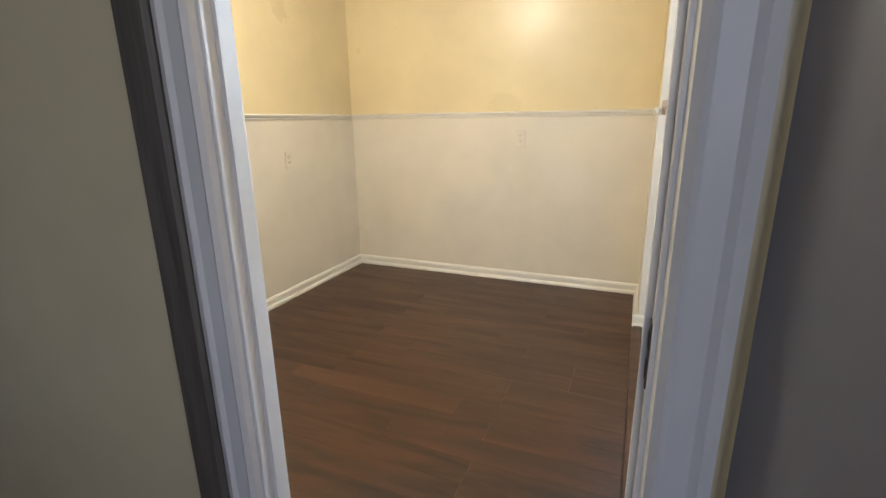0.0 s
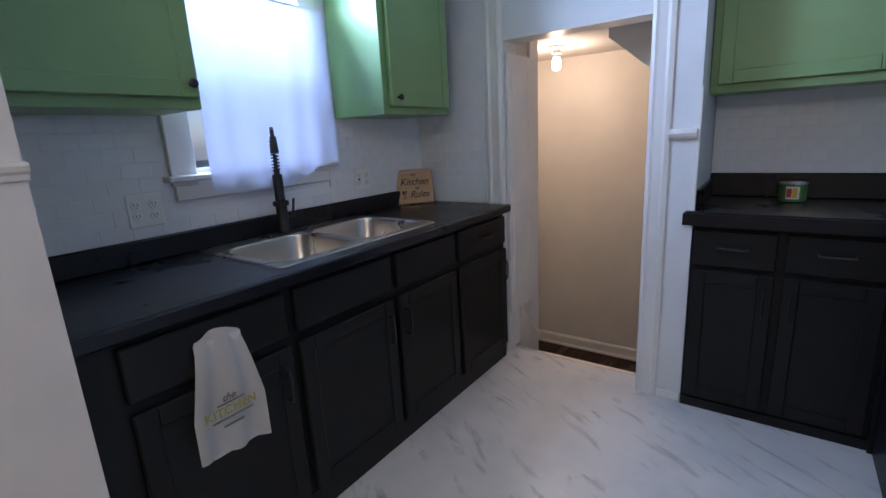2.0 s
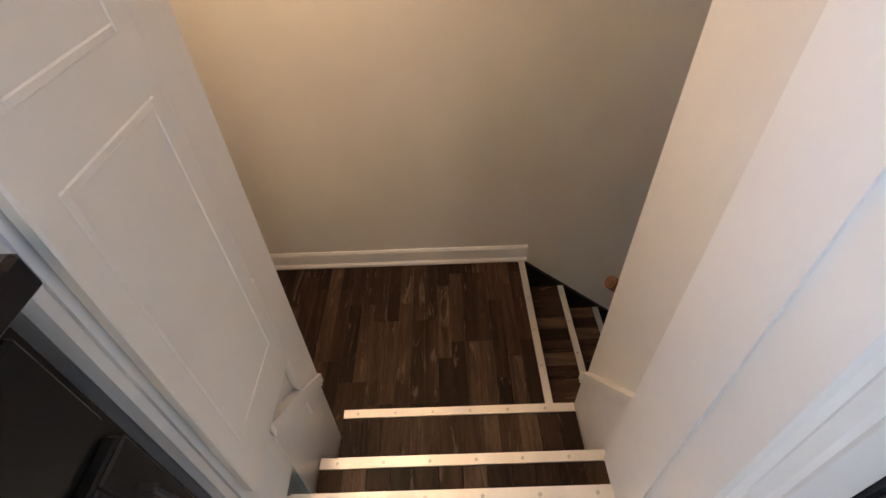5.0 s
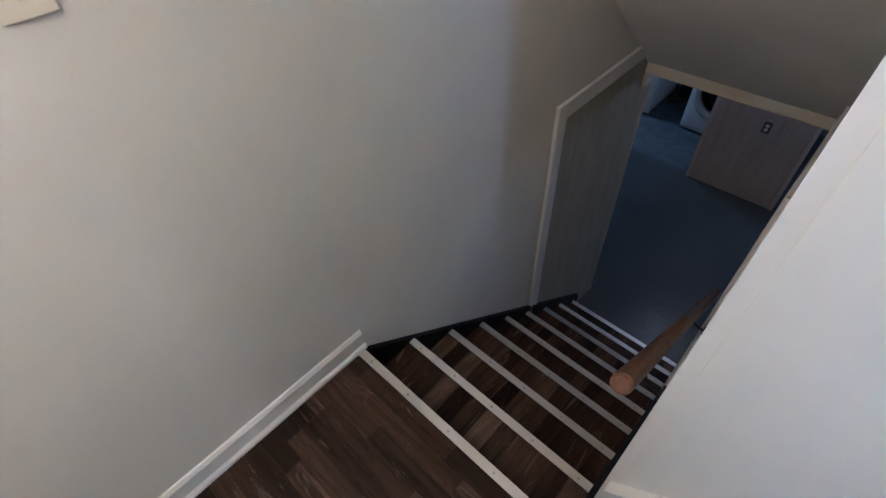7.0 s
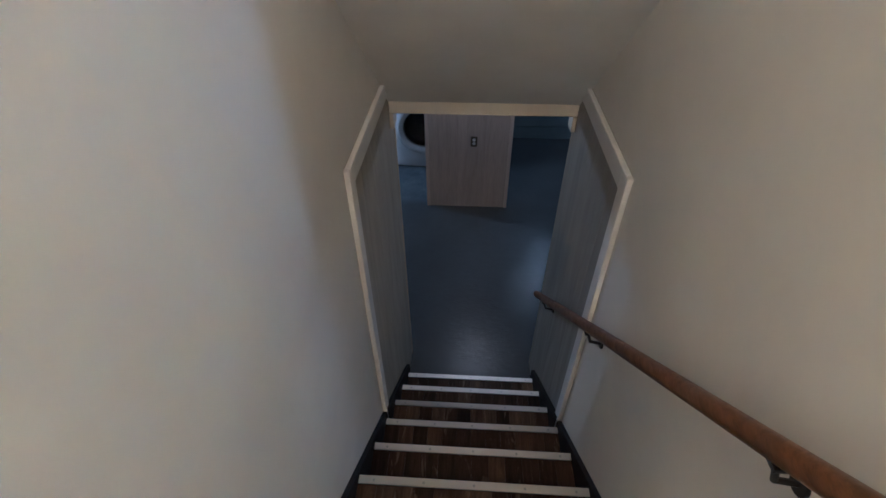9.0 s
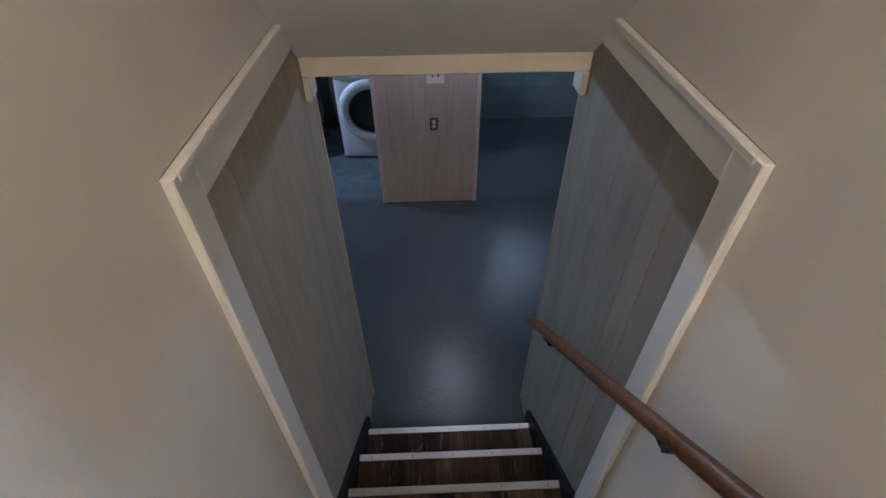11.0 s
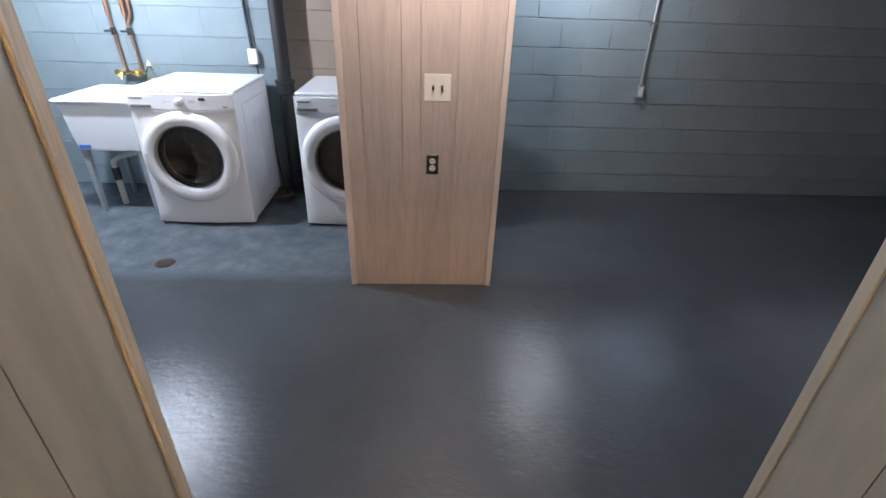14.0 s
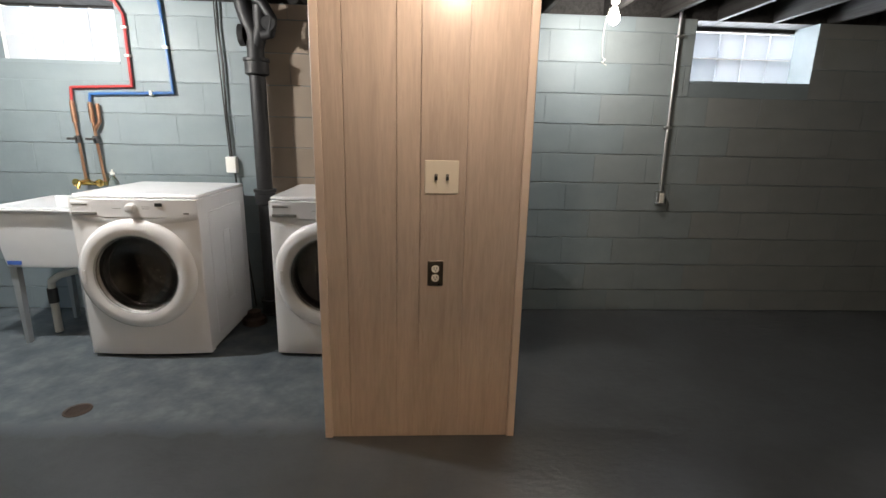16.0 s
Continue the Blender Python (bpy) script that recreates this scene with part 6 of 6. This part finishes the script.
plain_bulb("bare lit bulb under the joists at the stair foot", 3.65, -1.57, -0.32, M_BULB_WARM, "lit warm bulb")
plain_bulb("bare lit bulb under the joists above the laundry tub", 6.03, -2.74, -0.32, M_BULB_COOL, "lit white bulb")

# switch plate and outlet on the stub wall
wall_plate("light_switch", "white double switch plate on the panelled stub wall", "switch", (3.729, -2.170, -1.204), "y+", 0.138, 0.135, M_PLASTIC_DIM, "double")
wall_plate("outlet", "dark metal outlet plate with white sockets on the stub wall", "outlet", (3.748, -2.170, -1.610), "y+", 0.066, 0.110, M_BRONZE, "duplex", M_PLASTIC)

# floor drain
fd = thing("floor_drain", "round rusty floor drain grate in the concrete", "drain", (5.494, -2.40, FLOOR_B))
part("rim", lathe(bmesh.new(), ((0.048, 0.0), (0.062, 0.0), (0.060, 0.004), (0.050, 0.004)), (0, 0, 0), "Z", 28, False), M_RUST, fd)
bm = bmesh.new()
for k in range(-3, 4):
    h = math.sqrt(max(0.0, 0.050 ** 2 - (k * 0.014) ** 2))
    bx(bm, k * 0.014 - 0.0045, k * 0.014 + 0.0045, -h, h, 0.0005, 0.0035)
part("grate", bm, M_RUST, fd)

# ---- glass block windows ----
for name, x0, z0 in (("window_2", 0.93, -0.60), ("window_3", 6.00, -0.585)):
    w = thing(name, "bright glass block cellar window set deep in the wall", "window", (x0 + 0.4, -4.06, z0))
    w["kind"] = "structure"
    bm = boxes((x0 - 0.02, x0 + 0.83, -4.105, -4.03, z0 - 0.035, z0 - 0.003), (x0 + 0.80, x0 + 0.83, -4.105, -4.03, z0, z0 + 0.38))
    for k in range(1 if x0 < 3 else 0, 4):
        bx(bm, x0 + 0.2 * k - 0.005, x0 + 0.2 * k + 0.002, -4.09, -4.045, z0, z0 + 0.375)
    bx(bm, x0, x0 + 0.8, -4.09, -4.045, z0 + 0.178, z0 + 0.186)
    part("window_frame", bm, M_TRIM, w)
    part("head_board", boxes((x0 - 0.11, x0 + 0.83, -4.09, -4.045, z0 + 0.378, TOP)), M_JOIST, w, "dark wooden board above the glass")
    lo, hi = (0.932, 1.843) if x0 < 3 else (5.888, 6.818)
    part("window_sill", boxes((lo, hi, -4.03, -3.801, z0 - 0.031, z0 - 0.012)), M_BLOCK, w)
    bm = bmesh.new()
    bx(bm, -0.0965, 0.0965, -0.04, 0.04, -0.088, 0.088, 0.008, 2)
    me = mesh_of("glass_block", bm, M_GLASSBLOCK, True)
    for i in range(0 if x0 < 3 else -1, 4):
        for j in range(2):
            ob = new("glass_block", me)
            ob.parent = w
            ob.location = (x0 + 0.0985 + 0.2 * i, -4.066, z0 + 0.089 + 0.187 * j)
            ob.visible_shadow = False
    for child in w.children:
        child.matrix_parent_inverse = Matrix.Translation((-(x0 + 0.4), 4.06, -z0))

# ---- pieces of walls and floors ----
rng = random.Random(7)


def boards(name, parent, mat, x0, x1, y0, y1, z, width, length, along, thick=0.006, gap=0.0005):
    """Floor boards laid in staggered rows over a rectangle, each an object; alike lengths share a mesh."""
    cache = {}
    a0, a1, b0, b1 = (x0, x1, y0, y1) if along == "x" else (y0, y1, x0, x1)
    rows = max(1, round((b1 - b0) / width))
    w = (b1 - b0) / rows
    for r in range(rows):
        a = a0 - rng.choice((0.0, 0.2, 0.45, 0.7)) * length
        while a < a1 - 1e-6:
            lo, hi = max(a, a0), min(a + length, a1)
            a += length
            if hi - lo < 0.02:
                continue
            n = round(hi - lo, 2)
            size = (hi - lo - gap, w - gap)
            key = (n, round(w, 3))
            if key not in cache:
                bm = bmesh.new()
                sx, sy = size if along == "x" else size[::-1]
                bx(bm, -sx / 2, sx / 2, -sy / 2, sy / 2, -thick, 0, 0.0004)
                cache[key] = mesh_of(name, bm, mat)
            ob = new(name, cache[key])
            ob.parent = parent
            ca, cb = (lo + hi) / 2, b0 + (r + 0.5) * w
            ob.location = (ca, cb, z) if along == "x" else (cb, ca, z)


boards("plank", FLOOR_DIN, M_OAKFLOOR, -1.872, 0.462, 0.46, 3.290, 0.0, 0.125, 0.9, "x")
boards("plank", FLOOR_LAND, M_VINYL, 3.13, XR - 0.02, 2.815, 3.37, LAND, 0.062, 0.42, "x")
boards("plank", FLOOR_LAND, M_VINYL, XR - 0.02, XL, Y0 + 0.029, 3.37, LAND, 0.062, 0.42, "x")
for tread, y, z in TREADS:
    n = 12
    w = (XL - XR - 0.044) / n
    cache_w = w - 0.0005
    bm = bmesh.new()
    bx(bm, -cache_w / 2, cache_w / 2, -(G - 0.028) / 2, (G - 0.020) / 2, -0.006, 0, 0.0008)
    me = mesh_of("plank", bm, M_VINYL_Y)
    for k in range(n):
        ob = new("plank", me)
        ob.parent = tread
        ob.location = (XR + 0.022 + (k + 0.5) * w, y + 0.034 + (G - 0.034) / 2, z)
for tread, x0, x1, z in STEP_BOARDS:
    n = 12
    w = (2.79 - 1.975) / n
    bm = bmesh.new()
    bx(bm, -(x1 - x0 - 0.034) / 2, (x1 - x0 - 0.024) / 2, -w / 2 + 0.0006, w / 2 - 0.0006, -0.006, 0, 0.0008)
    me = mesh_of("plank", bm, M_VINYL)
    for k in range(n):
        ob = new("plank", me)
        ob.parent = tread
        ob.location = ((x0 + x1 - 0.034) / 2, 1.975 + (k + 0.5) * w, z)

# beadboard strips
cache = []
for k in range(18):
    y0 = 0.46 + k * 0.0378
    cache.append((0.479, y0 + 0.0189, 0.674))
pieces("bead_strip", BEAD, M_BEAD, cache, (0.009, 0.0376, 1.148), 0.0011)

# light panelling on the stub wall, uneven board widths between the grooves
EDGES = (3.402, 3.630, 3.816, 3.911, 4.118, 4.203)
for a, b in zip(EDGES, EDGES[1:]):
    bm = boxes((a + 0.0009, b - 0.0009, -2.180, -2.1685, FLOOR_B + 0.002, TOP, 0.0015))
    part("panel_board", bm, M_PANEL, COLUMN)
# grey panelling at the stair foot, the west boards in the darker copy
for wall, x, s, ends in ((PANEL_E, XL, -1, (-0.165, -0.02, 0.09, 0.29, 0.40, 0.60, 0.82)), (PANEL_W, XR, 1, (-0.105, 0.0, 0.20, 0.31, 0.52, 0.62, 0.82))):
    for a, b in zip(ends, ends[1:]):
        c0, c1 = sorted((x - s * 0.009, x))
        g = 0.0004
        part("panel_board", boxes((c0, c1, a + g, b - g, FLOOR_B, -0.16, g * 1.6)), M_STAIRPANEL if s < 0 else M_STAIRPANEL_DARKGREY, wall)

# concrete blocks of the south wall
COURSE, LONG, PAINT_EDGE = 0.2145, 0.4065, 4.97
z = FLOOR_B - 0.04
row = 0
holes = ((0.93, 1.845, -0.63), (5.885, 6.82, -0.615))
shared = {}


def block_mesh(w, h):
    """A rough cast block: uneven face, worn arrises, the joint filled with paint at its ends."""
    bm, nx, nz = bmesh.new(), max(2, round(w / 0.05)), max(2, round(h / 0.05))
    us = [0.0, 0.003 / w] + [k / nx for k in range(1, nx)] + [1 - 0.003 / w, 1.0]
    vs = [0.0, 0.0035 / h] + [k / nz for k in range(1, nz)] + [1 - 0.0035 / h, 1.0]
    rows = []
    for j, v in enumerate(vs):
        row = []
        for i, u in enumerate(us):
            side, cap = i in (0, len(us) - 1), j in (0, len(vs) - 1)
            y = -0.0034 if cap else (-0.0014 if side else rng.uniform(-0.0007, 0.0005))
            row.append(bm.verts.new(((u - 0.5) * w + (0 if side else rng.uniform(-0.002, 0.002)), y + rng.uniform(-0.0005, 0.0005), (v - 0.5) * h + (0 if cap else rng.uniform(-0.002, 0.002)))))
        rows.append(row)
    for p, q in zip(rows, rows[1:]):
        for i in range(len(p) - 1):
            bm.faces.new((p[i + 1], p[i], q[i], q[i + 1]))
    return bm


while z < TOP - 0.02:
    z0, z1 = max(z, FLOOR_B) + 0.002, min(z + COURSE, TOP) - 0.0025
    x = -0.55 - (LONG / 2 if row % 2 else 0)
    while x < 7.25:
        a, b = x + 0.001, min(x + LONG, 7.29) - 0.001
        for h0, h1, hz in holes:
            if z1 > hz + 0.02 and a < h1 and b > h0:
                if a >= h0 and b <= h1:
                    a = b
                elif a < h0:
                    b = h0 - 0.003
                else:
                    a = h1 + 0.003
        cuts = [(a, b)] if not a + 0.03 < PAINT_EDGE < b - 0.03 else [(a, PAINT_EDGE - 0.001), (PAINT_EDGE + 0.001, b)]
        for a, b in cuts:
            if b - a < 0.03 or z1 - z0 < 0.02:
                continue
            mid = (a + b) / 2
            # warmer light at low x, painted in two steps; the tan stretch is real paint
            mat = M_BLOCK_WARM if mid < 1.6 else M_BLOCK_HALFWARM if mid < 2.3 else (M_BLOCK_TAN if 3.9 < mid < PAINT_EDGE else M_BLOCK)
            key = (round(b - a, 2), round(z1 - z0, 2), mat.name, rng.randrange(4))
            if key not in shared:
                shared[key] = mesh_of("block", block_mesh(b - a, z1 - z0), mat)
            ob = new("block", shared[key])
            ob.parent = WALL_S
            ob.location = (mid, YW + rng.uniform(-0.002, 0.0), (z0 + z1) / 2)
        x += LONG
    z += COURSE
    row += 1

# wall tiles of the kitchen
TILE_BACK = structure("tile_bed_north", boxes((0.656, 1.225, 3.3925, 3.40, 1.0, 1.43), (1.995, 2.745, 3.3925, 3.40, 1.0, 1.43), (1.225, 1.995, 3.3925, 3.40, 1.0, 1.085)), M_GROUT, "white grout bed of the tiled splashback", "splashback")
TILE_EAST = structure("tile_bed_east", boxes((2.7415, 2.75, 2.918, 3.3925, 0.914, 1.43)), M_GROUT, "white grout bed of the tiled return wall", "splashback")
TILE_CORNER = structure("tile_bed_corner", boxes((3.1605, 3.17, 0.60, 1.832, 1.048, 1.42)), M_GROUT, "white grout bed behind the corner counter", "splashback")
spots_n, spots_e, spots_c = [], [], []
TW, TH = 0.1015, 0.0535
for r in range(8):
    z, off = 1.0 + (r + 0.5) * TH, TW / 2 if r % 2 else 0.0
    for k in range(20):
        x = 0.662 + TW / 2 + k * TW + off
        if x < 2.69 and not (z > 1.05 and 1.17 < x < 2.05):
            spots_n.append((x, 3.394, z))
    for k in range(5):
        y = 3.388 - TW / 2 - k * TW - off
        if y > 2.972:
            spots_e.append((2.743, y, z))
    for k in range(12):
        y = 1.828 - TW / 2 - k * TW - off
        if y > 0.66 and z + 0.05 < 1.39:
            spots_c.append((3.162, y, z + 0.05))
pieces("tile", TILE_BACK, M_TILE, spots_n, (TW - 0.0014, 0.005, TH - 0.0014), 0.0008)
pieces("tile", TILE_EAST, M_TILE, spots_e, (0.005, TW - 0.0014, TH - 0.0014), 0.0008)
pieces("tile", TILE_CORNER, M_TILE, spots_c, (0.005, TW - 0.0014, TH - 0.0014), 0.0008)
